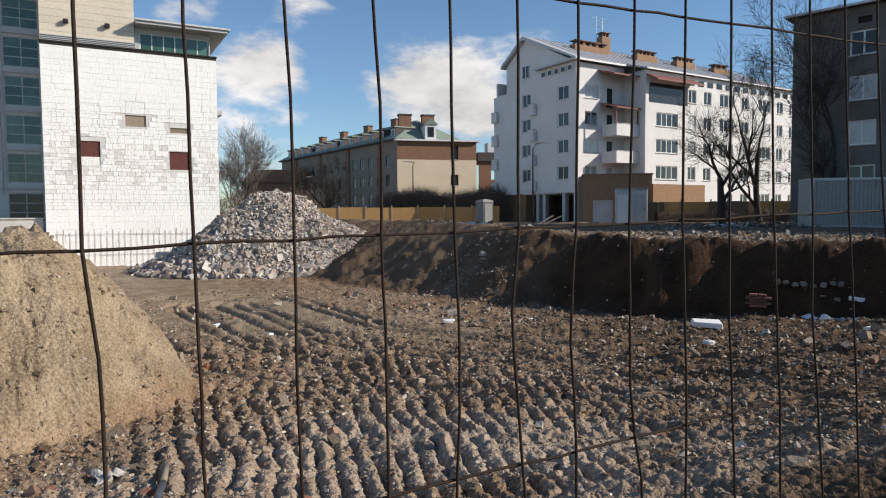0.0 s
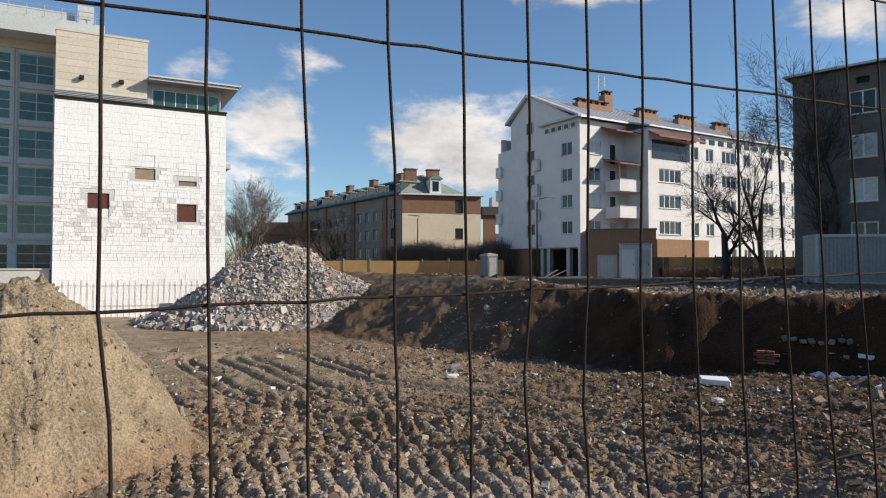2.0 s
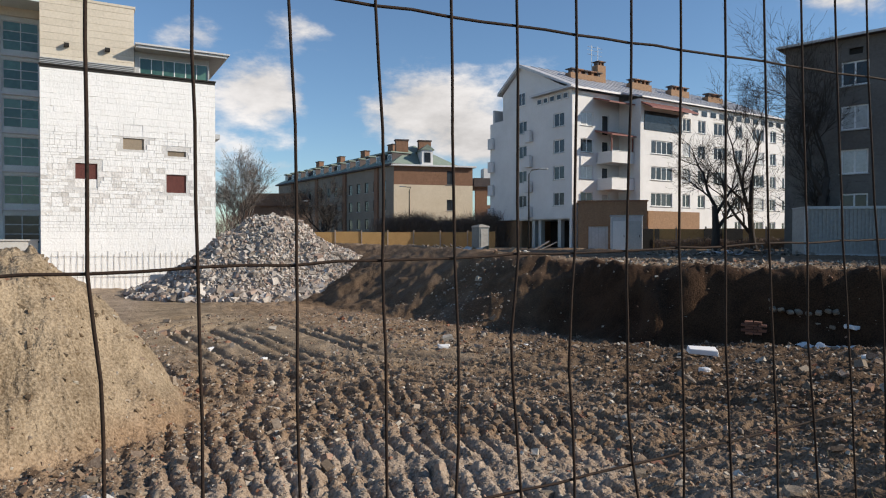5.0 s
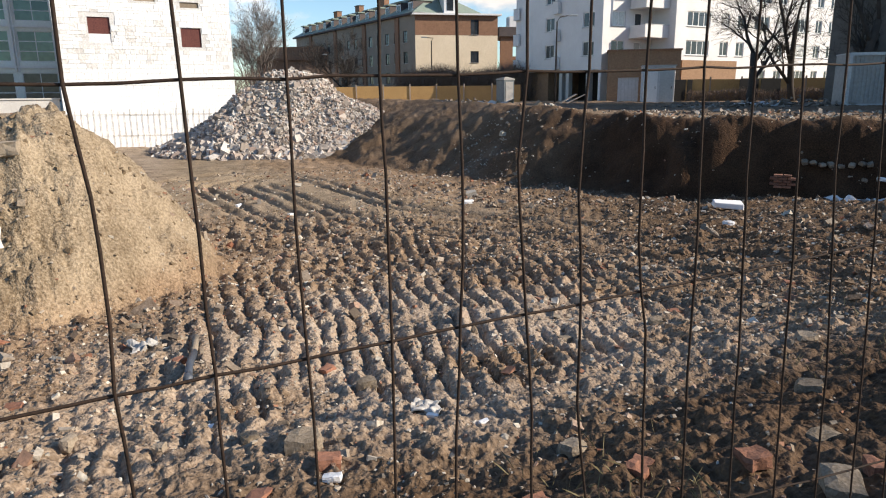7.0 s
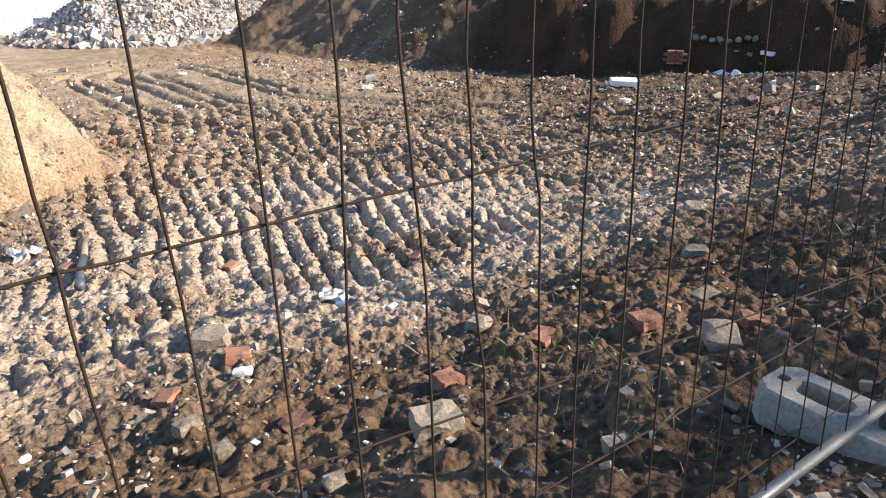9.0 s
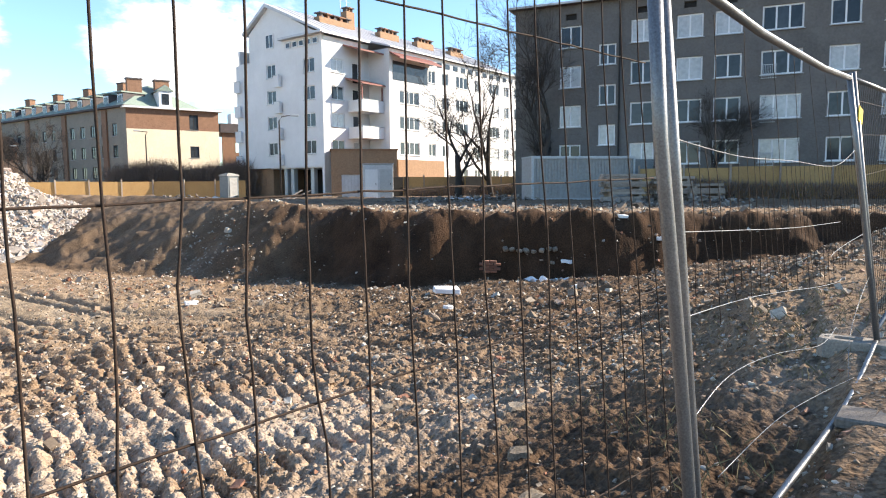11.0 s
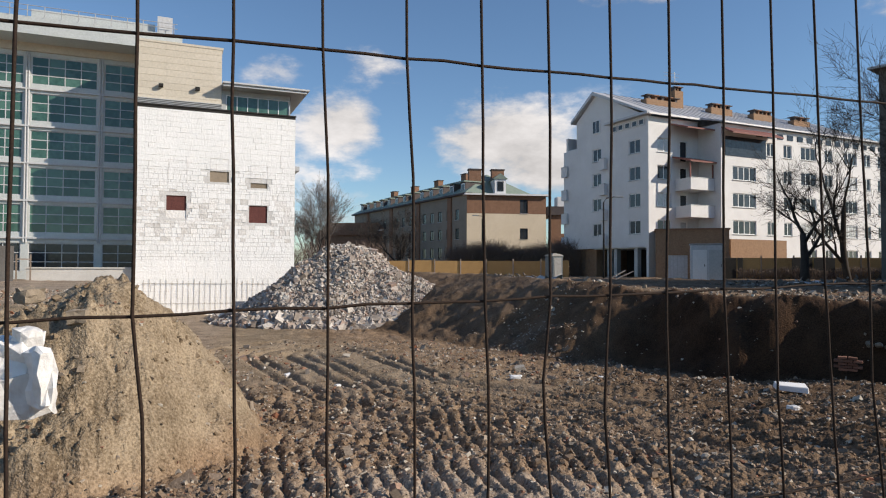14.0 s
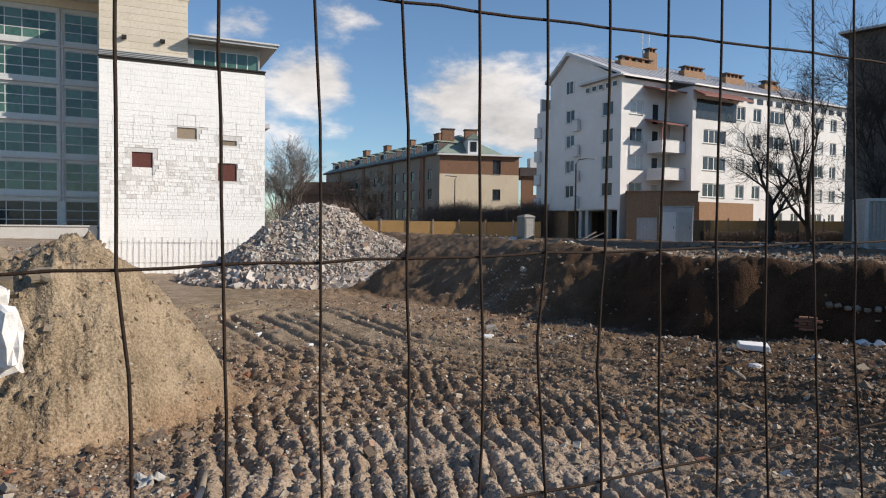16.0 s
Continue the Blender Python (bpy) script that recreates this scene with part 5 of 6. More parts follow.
def portable_toilet(x, y, z, rz):
    root = thing("portable_toilet", "grey-blue plastic portable toilet cabin with a domed roof", "portable toilet", "", (x, y, z), rz)
    bm = bmesh.new(); box(bm, (0, 0, 1.05), (1.1, 1.1, 1.95), None, 0.04); part("cabin", bm, M_TOILET, root)
    bm = bmesh.new(); box(bm, (0, -0.57, 1.02), (0.75, 0.04, 1.7), None, 0.01); part("door", bm, M_SITEBOX, root, "paler grey door")
    bm = bmesh.new(); box(bm, (0, 0, 0.05), (1.2, 1.2, 0.1)); part("skid", bm, M_DARK, root)
    bm = bmesh.new()
    for i in range(5):
        r = 0.62 - 0.05 * i * i / 2
        box(bm, (0, 0, 2.05 + i * 0.05), (2 * r * 0.95, 2 * r * 0.95, 0.05))
    part("roof", bm, M_SITEBOX, root, "pale domed roof")


portable_toilet(3.75, 58.3, 0.42, 32)


def site_hut():
    root = thing("site_hut", "pale grey metal hut with double doors beside the garage", "hut", "", (15.75, 60.2, 0.4), -11)
    bm = bmesh.new(); box(bm, (1.35, 1.0, 1.55), (2.7, 2.0, 3.1), None, 0.02); part("body", bm, M_CONTAINER, root)
    for x in (0.68, 2.02):
        bm = bmesh.new(); box(bm, (x, -0.02, 1.35), (1.15, 0.04, 2.6)); d = part("door", bm, M_FRAME if x < 1 else M_STEEL, root)
        bm = bmesh.new(); box(bm, (x + 0.4, -0.06, 1.3), (0.05, 0.05, 0.2)); part("handle", bm, M_DARK, d)
    bm = bmesh.new(); box(bm, (1.35, 1.0, 3.16), (2.85, 2.15, 0.08)); part("roof", bm, M_STEEL, root)


site_hut()


def site_container():
    root = thing("site_container", "long pale grey corrugated steel site container", "container", "", (20.9, 37.7, 0.5), -11)
    L, H = 6.9, 2.75
    bm = bmesh.new(); box(bm, (L / 2, 1.2, H / 2), (L, 2.3, H)); part("body", bm, M_SITEBOX, root)
    bm = bmesh.new(); box(bm, (0.06, 0, H / 2 - 0.1), (0.07, 0.05, H - 0.3)); rm = bpy.data.meshes.new("rib"); bm.to_mesh(rm); bm.free(); rm.materials.append(M_SITEBOX)
    for i in range(34):
        again("rib", rm, root, pose(0.05 + i * 0.2, 0.03, 0.15))
    for z in (0.06, H - 0.05):
        bm = bmesh.new(); box(bm, (L / 2, 0.0, z), (L + 0.04, 0.14, 0.12)); part("edge_rail", bm, M_STEEL, root)
    for x in (0.0, L):
        bm = bmesh.new(); box(bm, (x, 0.02, H / 2), (0.14, 0.16, H)); part("corner_post", bm, M_STEEL, root)
    bm = bmesh.new(); box(bm, (L / 2, 1.2, H + 0.03), (L + 0.05, 2.4, 0.05)); part("roof", bm, M_STEEL, root)
    bm = bmesh.new(); box(bm, (L + 0.75, 1.2, H / 2 - 0.05), (1.3, 2.2, H - 0.2)); part("end_cabin", bm, M_TOILET, root, "blue-grey end section")


site_container()


def slab_stack(x, y, z, rz, n, seed, w=2.4):
    rnd = random.Random(seed)
    root = thing("timber_stack", "stack of weathered boards on bearers at the bank edge", "timber stack", "timber stacks", (x, y, z), rz)
    zz = 0.0
    for i in range(n):
        if i % 2 == 0:
            for px in (-w * 0.35, w * 0.35):
                bm = bmesh.new(); box(bm, (px, 0, zz + 0.06), (0.14, 1.0, 0.12)); part("bearer", bm, M_WOOD, root)
            zz += 0.12
        for k in range(3):
            bm = bmesh.new()
            box(bm, (rnd.uniform(-0.15, 0.15), -0.36 + k * 0.36, zz + 0.075), (w + rnd.uniform(-0.4, 0.2), 0.33, 0.145), pose(0, 0, 0, 0, 0, rnd.uniform(-3, 3)), 0.01)
            part("board", bm, M_WOOD, root)
        zz += 0.152


slab_stack(23.3, 31.6, 0.35, -12, 8, 1)
slab_stack(26.3, 31.2, 0.35, -12, 7, 2)
slab_stack(28.0, 30.4, 0.35, -16, 5, 3, 2.0)


def lamp_post(x, y, z, h, arm, rz, s=1.0):
    root = thing("street_lamp", "thin dark street lamp with a bent arm", "street lamp", "street lamps", (x, y, z), rz)
    bm = bmesh.new(); tube(bm, [(0, 0, 0), (0, 0, h * 0.5), (0, 0, h - 0.5), (0.25, 0, h - 0.12), (arm, 0, h)], [0.09 * s, 0.075 * s, 0.06 * s, 0.05 * s, 0.04 * s], 8); part("pole", bm, M_BARK, root, smooth=True)
    bm = bmesh.new(); box(bm, (arm + 0.3, 0, h), (0.75, 0.28, 0.14), None, 0.04); part("lamp_head", bm, M_STEEL, root)


lamp_post(8.15, 59.6, 0.4, 7.3, 1.0, 0)
lamp_post(-3.7, 87.5, 0.3, 8.0, -1.2, 0)
lamp_post(-20, 95, 0.3, 6.5, 0.9, 0)


# ---- bare trees ----
def bare_tree(name, x, y, z, height, seed, label, bark=M_BARK, lean=(0, 0), spread=0.5, trunk=0.2, depth=6, fork=0.32, limbs=3, droop=0.0):
    rnd = random.Random(seed)
    root = thing(name, label, "tree", "bare trees", (x, y, z))
    wood, twigs = bmesh.new(), bmesh.new()

    def grow(p, d, length, r, level):
        n = 4 if level < 2 else (3 if level < 4 else 2)
        pts, rad = [p], [r]
        for i in range(n):
            d = (d + Vector((rnd.uniform(-1, 1), rnd.uniform(-1, 1), rnd.uniform(-0.5, 0.7))) * (0.10 + 0.05 * level) + Vector((0, 0, 0.06 if level < 4 else -droop))).normalized()
            p = p + d * (length / n)
            pts.append(p); rad.append(r * (1 - 0.42 * (i + 1) / n))
        tube(wood if level < 3 else twigs, pts, rad, 8 if level == 0 else (5 if level < 3 else 3))
        if level >= depth:
            return
        kids = limbs if level < 3 else 4
        for k in range(kids):
            t = rnd.uniform(0.45, 1.0) if k else 1.0
            i = min(int(t * n), n)
            s = spread * rnd.uniform(0.6, 1.35) * (0.45 if k == 0 else 1.0)
            a = rnd.uniform(0, math.tau)
            side_v = d.orthogonal().normalized()
            side_v = Matrix.Rotation(a, 3, d) @ side_v
            nd = (d * math.cos(s) + side_v * math.sin(s)).normalized()
            grow(pts[i], nd, length * rnd.uniform(0.60, 0.82), max(rad[i] * rnd.uniform(0.56, 0.76), 0.009), level + 1)

    grow(Vector((0, 0, -0.2)), Vector((lean[0], lean[1], 1)).normalized(), height * fork, trunk, 0)
    part("trunk", wood, bark, root, smooth=True)
    part("crown", twigs, bark, root)["kind"] = "stuff"


bare_tree("bare_tree", 21.7, 51.8, 0.4, 16.5, 5, "dark bare tree with leaning limbs before the white block", lean=(-0.05, 0), spread=0.78, trunk=0.38, limbs=3, fork=0.235, depth=6)
bare_tree("bare_tree", 26.7, 55.9, 0.4, 15.5, 8, "tall dark bare tree with an upright trunk", lean=(-0.08, 0), spread=0.62, trunk=0.30, limbs=3, fork=0.40, depth=6)
bare_tree("bare_tree", 23.1, 40.6, 0.4, 17.0, 14, "tall bare tree with fine twigs by the grey tenement", lean=(0.14, 0), spread=0.62, trunk=0.33, limbs=4, fork=0.30, depth=6)
bare_tree("bare_tree", 31.0, 33.0, 0.4, 8.5, 19, "small dark bare tree before the tenement windows", spread=0.6, trunk=0.16, fork=0.3)
bare_tree("bare_tree", -24.6, 84.0, 0.0, 17.0, 23, "pale fine-twigged bare tree beside the office block", bark=M_PALEBARK, spread=0.42, trunk=0.22, fork=0.27, limbs=4)
bare_tree("bare_tree", -28.0, 90.0, 0.0, 15.0, 24, "pale fine-twigged bare tree beside the office block", bark=M_PALEBARK, spread=0.45, trunk=0.2, fork=0.27, limbs=4)
bare_tree("bare_tree", -15.2, 90.0, 0.2, 13.0, 27, "dark bare street tree before the house row", spread=0.62, trunk=0.26, fork=0.28, limbs=4)
bare_tree("bare_tree", -24.0, 118.0, 0.2, 13.0, 31, "dark bare street tree before the house row", spread=0.5, trunk=0.25, fork=0.3)
bare_tree("bare_tree", -37.0, 120.0, 0.2, 11.0, 33, "dark bare street tree before the house row", spread=0.5, trunk=0.25, fork=0.3)

# unseen trees beside the pavement, added so that their twigs shade the fence corner
for i, (x, y) in enumerate(((11.2, 0.8), (15.5, 3.1), (21.0, 6.0))):
    bare_tree("shade_tree", x, y, ground_at(x, y) - 0.05, 10.0, 41 + i, "unseen bare tree with a twiggy crown, added to shade the fence corner", spread=0.62, trunk=0.17, depth=5, fork=0.22, limbs=5)


def hedge(x0, y0, x1, y1, z, h, thick, n, seed, label, material=M_SHRUB):
    """A leafless hedge: very many fine upright twigs."""
    rnd = np.random.RandomState(seed)
    f = rnd.rand(n)
    hh = h * (0.65 + 0.5 * vnoise(f * 9 + seed, f * 0 + 2.5, seed))
    px = x0 + (x1 - x0) * f + rnd.normal(0, thick * 0.3, n)
    py = y0 + (y1 - y0) * f + rnd.normal(0, thick * 0.3, n)
    base = z + rnd.rand(n) ** 1.1 * hh * 0.72
    L = rnd.uniform(0.12, 0.34, n) * hh
    dx, dy = rnd.normal(0, 0.6, n) * L, rnd.normal(0, 0.6, n) * L
    w = rnd.uniform(0.012, 0.03, n)
    a = rnd.uniform(0, math.pi, n)
    verts, faces = [], []
    for i in range(n):
        k = len(verts)
        for q in range(3):
            t = a[i] + q * 2.1
            verts.append((px[i] + w[i] * math.cos(t), py[i] + w[i] * math.sin(t), base[i]))
        verts.append((px[i] + dx[i], py[i] + dy[i], base[i] + L[i]))
        faces += [(k, k + 1, k + 3), (k + 1, k + 2, k + 3), (k + 2, k, k + 3)]
    ob = raw("hedge", verts, faces, material)
    tagged(ob, label, "hedge", kind="stuff")


hedge(-7, 84, 8.5, 80, 0.2, 4.8, 3.2, 26000, 1, "brown leafless hedge before the cream house")
hedge(-38, 100, -18, 95, 0.0, 6.0, 4.0, 5000, 4, "brown leafless undergrowth behind the heap", M_SHRUB)
hedge(20.5, 62.6, 33, 60.2, 0.4, 1.4, 0.5, 3500, 2, "dark low hedge along the ochre hoarding")
hedge(27.7, 34.9, 46, 16.5, 0.5, 1.5, 0.5, 6000, 3, "dark low hedge along the ochre hoarding")


# ---- pavement beside the fence ----
def along(a, q, z):
    """A point a metres along the fence line and q metres beyond it."""
    return Vector((-0.349 + a * FU[0] - q * FU[1], 0.65 + a * FU[1] + q * FU[0], z))


def street_edge():
    root = tagged(new("pavement"), "worn grey paving slabs and a kerb beside the fence", "pavement", kind="structure")
    rnd = random.Random(12)
    bm = bmesh.new(); box(bm, (0, 0, 0), (0.985, 0.14, 0.2), None, 0.012); km = bpy.data.meshes.new("kerb_stone"); bm.to_mesh(km); bm.free(); km.materials.append(M_PAVE)
    for i in range(-3, 11):
        p = along(i * 1.0, -0.50, 0.0)
        z = float(np.clip(0.055 * (p.x - 1.7), -0.03, 0.3))
        again("kerb_stone", km, root, pose(p.x, p.y, z - 0.035, 0, rnd.uniform(-0.5, 0.5), FENCE_ANGLE + rnd.uniform(-0.6, 0.6)))
    bm = bmesh.new(); box(bm, (0, 0, 0), (0.47, 0.33, 0.07), None, 0.01); sm = bpy.data.meshes.new("paving_slab"); bm.to_mesh(sm); bm.free(); sm.materials.append(M_PAVE)
    bm = bmesh.new(); box(bm, (0, 0, 0), (0.30, 0.20, 0.07), None, 0.012); cm = bpy.data.meshes.new("paving_stone"); bm.to_mesh(cm); bm.free(); cm.materials.append(M_PAVE)
    for i in range(2, 28):
        for j, q in enumerate((-0.325, -0.11)):
            if rnd.random() < (0.35 if j == 0 else 0.8) or i > 16:
                continue
            p = along(i * 0.32 + 0.7, q + rnd.uniform(-0.03, 0.03), 0)
            z = float(np.clip(0.055 * (p.x - 1.7), -0.03, 0.3))
            again("paving_stone", cm, root, pose(p.x, p.y, z - 0.060, rnd.uniform(-2, 2), rnd.uniform(-2, 2), FENCE_ANGLE + rnd.uniform(-4, 4)))
    for i in range(-2, 20):
        for j in range(5):
            p = along(i * 0.49 + 0.2 * j, -0.76 - j * 0.345, 0)
            z = float(np.clip(0.055 * (p.x - 1.7), -0.03, 0.3))
            again("paving_slab", sm, root, pose(p.x, p.y, z - 0.01, rnd.uniform(-0.6, 0.6), rnd.uniform(-0.6, 0.6), FENCE_ANGLE))


street_edge()


# ---- loose things on the slope and the floor ----
def rock_mesh(name, size, seed, material, square=0.5, worn=0.012):
    """One broken stone: a block or a lump with knocked-off corners."""
    rnd = random.Random(seed)
    bm = bmesh.new()
    bmesh.ops.create_cube(bm, size=1.0)
    bmesh.ops.subdivide_edges(bm, edges=bm.edges, cuts=2, use_grid_fill=True)
    for v in bm.verts:
        c = v.co
        r = c.length
        c2 = c * (0.62 / r) if r else c
        c = c * (1 + 0.22 * noise.noise(c * 1.7 + Vector((seed * 1.7, 0, 0))))
        c = c.lerp(c2, 1 - square)
        c = Vector((c.x * size[0], c.y * size[1], c.z * size[2]))
        n = noise.noise_vector(c * (2.2 / max(size)) + Vector((seed * 3.1, seed, 0)))
        v.co = c + n * (0.20 * min(size)) + Vector((rnd.uniform(-1, 1), rnd.uniform(-1, 1), rnd.uniform(-1, 1))) * worn * max(size)
    bmesh.ops.triangulate(bm, faces=bm.faces)
    me = bpy.data.meshes.new(name)
    bm.to_mesh(me)
    bm.free()
    me.materials.append(material)
    return me


def lie(name, me, x, y, rz, label, category, group="", sink=0.3, tilt=(0, 0)):
    zs = [v.co.z for v in me.vertices]
    ob = new(name, me)
    ob.matrix_basis = pose(x, y, ground_at(x, y) + (max(zs) - min(zs)) * (0.5 - sink), tilt[0], tilt[1], rz)
    return tagged(ob, label, category, group)


STONES = [(-0.15, 2.02, 0.10, 0.075, 0.13, 20, 0.85), (0.25, 2.30, 0.27, 0.2, 0.17, 12, 0.7), (-0.81, 2.60, 0.16, 0.09, 0.10, 50, 0.6),
          (-0.97, 3.78, 0.30, 0.24, 0.24, 0, 0.25), (-1.39, 4.0, 0.15, 0.14, 0.14, 30, 0.3), (0.86, 1.95, 0.14, 0.08, 0.07, 10, 0.8),
          (0.64, 3.55, 0.20, 0.17, 0.16, 40, 0.6), (-0.79, 5.2, 0.22, 0.2, 0.18, 15, 0.4), (1.61, 2.62, 0.30, 0.22, 0.2, 70, 0.5),
          (-2.72, 4.19, 0.16, 0.1, 0.16, 80, 0.5), (-2.12, 3.0, 0.22, 0.14, 0.14, -20, 0.7), (-1.94, 3.89, 0.10, 0.09, 0.09, 0, 0.3),
          (-0.63, 2.42, 0.12, 0.1, 0.09, 35, 0.6), (-1.1, 2.9, 0.11, 0.09, 0.08, 5, 0.5), (1.9, 3.3, 0.24, 0.16, 0.14, 25, 0.6),
          (2.3, 4.2, 0.26, 0.22, 0.18, 60, 0.4), (-4.6, 9.3, 0.36, 0.22, 0.22, 40, 0.7), (-4.3, 8.3, 0.22, 0.2, 0.16, 10, 0.5),
          (3.0, 5.6, 0.25, 0.2, 0.2, 0, 0.4), (1.1, 6.8, 0.2, 0.18, 0.15, 30, 0.5), (2.2, 7.3, 0.24, 0.2, 0.16, 80, 0.5)]
for i, (x, y, a, b, c, rz, sq) in enumerate(STONES):
    lie("broken_stone", rock_mesh("broken_stone", (a * 0.72, b * 0.72, c * 0.66), 40 + i, M_STONE, max(sq, 0.55)), x, y, rz, "pale broken stone half bedded in the soil", "stone", "broken stones", 0.42, (i * 7 % 13 - 6, i * 5 % 11 - 5))
BRICKS = [(-0.35, 2.62, 35), (-1.22, 5.7, 60), (1.39, 2.95, 20), (1.85, 2.75, 80), (-0.75, 3.45, 10), (0.9, 3.1, 50), (2.6, 7.9, 15), (-1.05, 3.1, 70), (0.35, 2.75, 33), (4.5, 9.0, 0), (-3.9, 5.3, 20), (-2.9, 6.4, 50)]
for i, (x, y, rz) in enumerate(BRICKS):
    lie("brick_fragment", rock_mesh("brick_fragment", (0.13, 0.11, 0.065), 90 + i, M_REDBRICK, 0.85), x, y, rz, "broken orange-red brick lying in the soil", "brick", "brick fragments", 0.38, (i * 5 % 17 - 8, i * 3 % 15 - 7))
CHIPS = [(-0.69, 3.24, 0.10), (-1.57, 2.71, 0.05), (-1.83, 4.46, 0.07), (-0.5, 2.45, 0.04), (0.22, 23.8, 0.4), (-8.3, 24.5, 0.3), (6.7, 16.7, 0.28), (9.0, 22.0, 0.3), (11.5, 17.7, 0.3), (-5.6, 21.5, 0.22), (13.5, 21.6, 0.4), (15.7, 21.2, 0.35), (-3.0, 12.4, 0.15), (5.7, 20.5, 0.22), (3.2, 24.2, 0.25), (-0.2, 4.3, 0.08), (0.15, 4.1, 0.07), (16.5, 20.0, 0.4), (9.9, 15.0, 0.2)]
for i, (x, y, s) in enumerate(CHIPS):
    lie("white_chip", rock_mesh("white_chip", (s, s * 0.65, s * 0.34), 130 + i, M_PLASTIC if i % 3 == 0 else M_FOAM, 0.7), x, y, i * 47 % 180, "white scrap of plaster or foam on the soil", "scrap", "white scraps", 0.2, (i * 5 % 13 - 6, i * 7 % 11 - 5))


def foam_board():
    root = thing("foam_board", "white foam insulation board lying flat on the soil", "foam board", "", (8.1, 20.35, ground_at(8.1, 20.35) + 0.12), -8)
    bm = bmesh.new()
    box(bm, (0, 0, 0), (0.84, 0.5, 0.19), pose(0, 0, 0, 6, 3, 0), 0.02)
    for v in bm.verts:
        v.co += noise.noise_vector(v.co * 3) * 0.05
    part("board", bm, M_FOAM, root)


foam_board()


def crumpled_sheet(x, y, size, seed, rz, label, sheet=M_PLASTIC):
    bm = bmesh.new()
    bmesh.ops.create_grid(bm, x_segments=14, y_segments=14, size=size / 2)
    for v in bm.verts:
        n = noise.noise_vector(v.co * (2.3 / size) + Vector((seed, 0, 0)))
        v.co += Vector((n.x * 0.22, n.y * 0.22, abs(n.z) * (0.45 if size < 1.2 else 0.25))) * size
    bmesh.ops.solidify(bm, geom=bm.faces, thickness=0.01)
    ob = finish("plastic_sheet", bm, sheet)
    ob.matrix_basis = pose(x, y, ground_at(x, y) + 0.04, 0, 0, rz)
    tagged(ob, label, "plastic sheet", "plastic sheets")


crumpled_sheet(12.3, 21.5, 0.95, 4, 20, "crumpled white plastic sheet at the foot of the bank")
crumpled_sheet(13.1, 21.0, 0.6, 9, 70, "crumpled white plastic sheet at the foot of the bank")
crumpled_sheet(-3.63, 7.15, 0.3, 6, 30, "torn pale bag caught in the soil", M_BAG)
crumpled_sheet(-0.25, 4.45, 0.22, 12, 10, "torn pale bag caught in the soil", M_BAG)


def drain_pipe():
    root = thing("plastic_pipe", "length of blue-grey plastic pipe on the soil", "pipe")
    pts = [(-2.43, 5.5), (-2.62, 6.0), (-2.82, 6.6), (-3.0, 7.1)]
    P = [Vector((x, y, ground_at(x, y) + 0.07)) for x, y in pts]
    bm = bmesh.new()
    tube(bm, P[:3], 0.036, 12)
    part("pipe", bm, M_PIPE, root, smooth=True)
    bm = bmesh.new()
    tube(bm, [P[0] + (P[0] - P[1]) * 0.01, P[0].lerp(P[1], 0.25)], 0.043, 12)
    part("socket", bm, M_PIPE, root, smooth=True)
    bm = bmesh.new()
    tube(bm, P[2:], 0.035, 12)
    part("dusty_end", bm, M_STONE, root, "dust-covered end", True)


drain_pipe()


def bent_panel(x, y, rz):
    """A torn scrap of board, folded along its middle and propped open."""
    bm = bmesh.new()
    w, d, h = 0.46, 0.38, 0.22
    rows = [[bm.verts.new((w * (i / 6 - 0.5) + 0.02 * math.sin(3.1 * j + i), d * (j / 6 - 0.5) * (1 - 0.4 * i / 6), h * (1 - abs(j / 3 - 1)) * (0.5 + 0.5 * i / 6) + 0.01 * math.sin(2.3 * i + j))) for j in range(7)] for i in range(7)]
    for i in range(6):
        for j in range(6):
            bm.faces.new((rows[i][j], rows[i + 1][j], rows[i + 1][j + 1], rows[i][j + 1]))
    bmesh.ops.solidify(bm, geom=bm.faces, thickness=0.008)
    bmesh.ops.recalc_face_normals(bm, faces=bm.faces)
    ob = finish("bent_panel", bm, M_WOOD)
    ob.matrix_basis = pose(x, y, ground_at(x, y) - 0.01, 0, -8, rz)
    tagged(ob, "folded brown scrap of board lying on the soil", "scrap board")


bent_panel(-4.65, 9.15, 65)


def concrete_lump(x, y, z, s, seed, rz, label, material=M_WHITE):
    me = rock_mesh("concrete_lump", s, seed, material, 0.9, 0.055)
    ob = new("concrete_lump", me)
    ob.matrix_basis = pose(x, y, z, 3, -5, rz)
    tagged(ob, label, "concrete", "concrete lumps")


for i, (x, y, z, s) in enumerate(((-6.75, 8.75, -0.35, (0.72, 0.5, 0.62)), (-6.37, 8.6, -0.1, (0.24, 0.34, 0.75)), (-6.95, 8.85, 0.15, (0.62, 0.5, 0.55)), (-6.75, 8.8, 0.42, (0.4, 0.3, 0.32)))):
    concrete_lump(x, y, z, s, 61 + i * 7, 25 + 40 * i, "white-painted broken masonry lump beside the sand mound", M_BLOCKG)
concrete_lump(-7.4, 9.8, 0.45, (0.42, 0.3, 0.26), 63, 40, "broken concrete piece on the sand mound", M_STONE)
concrete_lump(-8.1, 10.6, 0.95, (0.36, 0.3, 0.26), 64, 70, "broken concrete piece on the sand mound", M_STONE)
concrete_lump(-7.0, 10.3, 0.62, (0.3, 0.27, 0.22), 65, 15, "broken concrete piece on the sand mound", M_STONE)
concrete_lump(-8.9, 10.0, 0.5, (0.5, 0.36, 0.3), 66, 15, "broken concrete piece on the sand mound", M_STONE)

base_wall = thing("retaining_wall", "low pale concrete wall before the glazed wing", "wall")
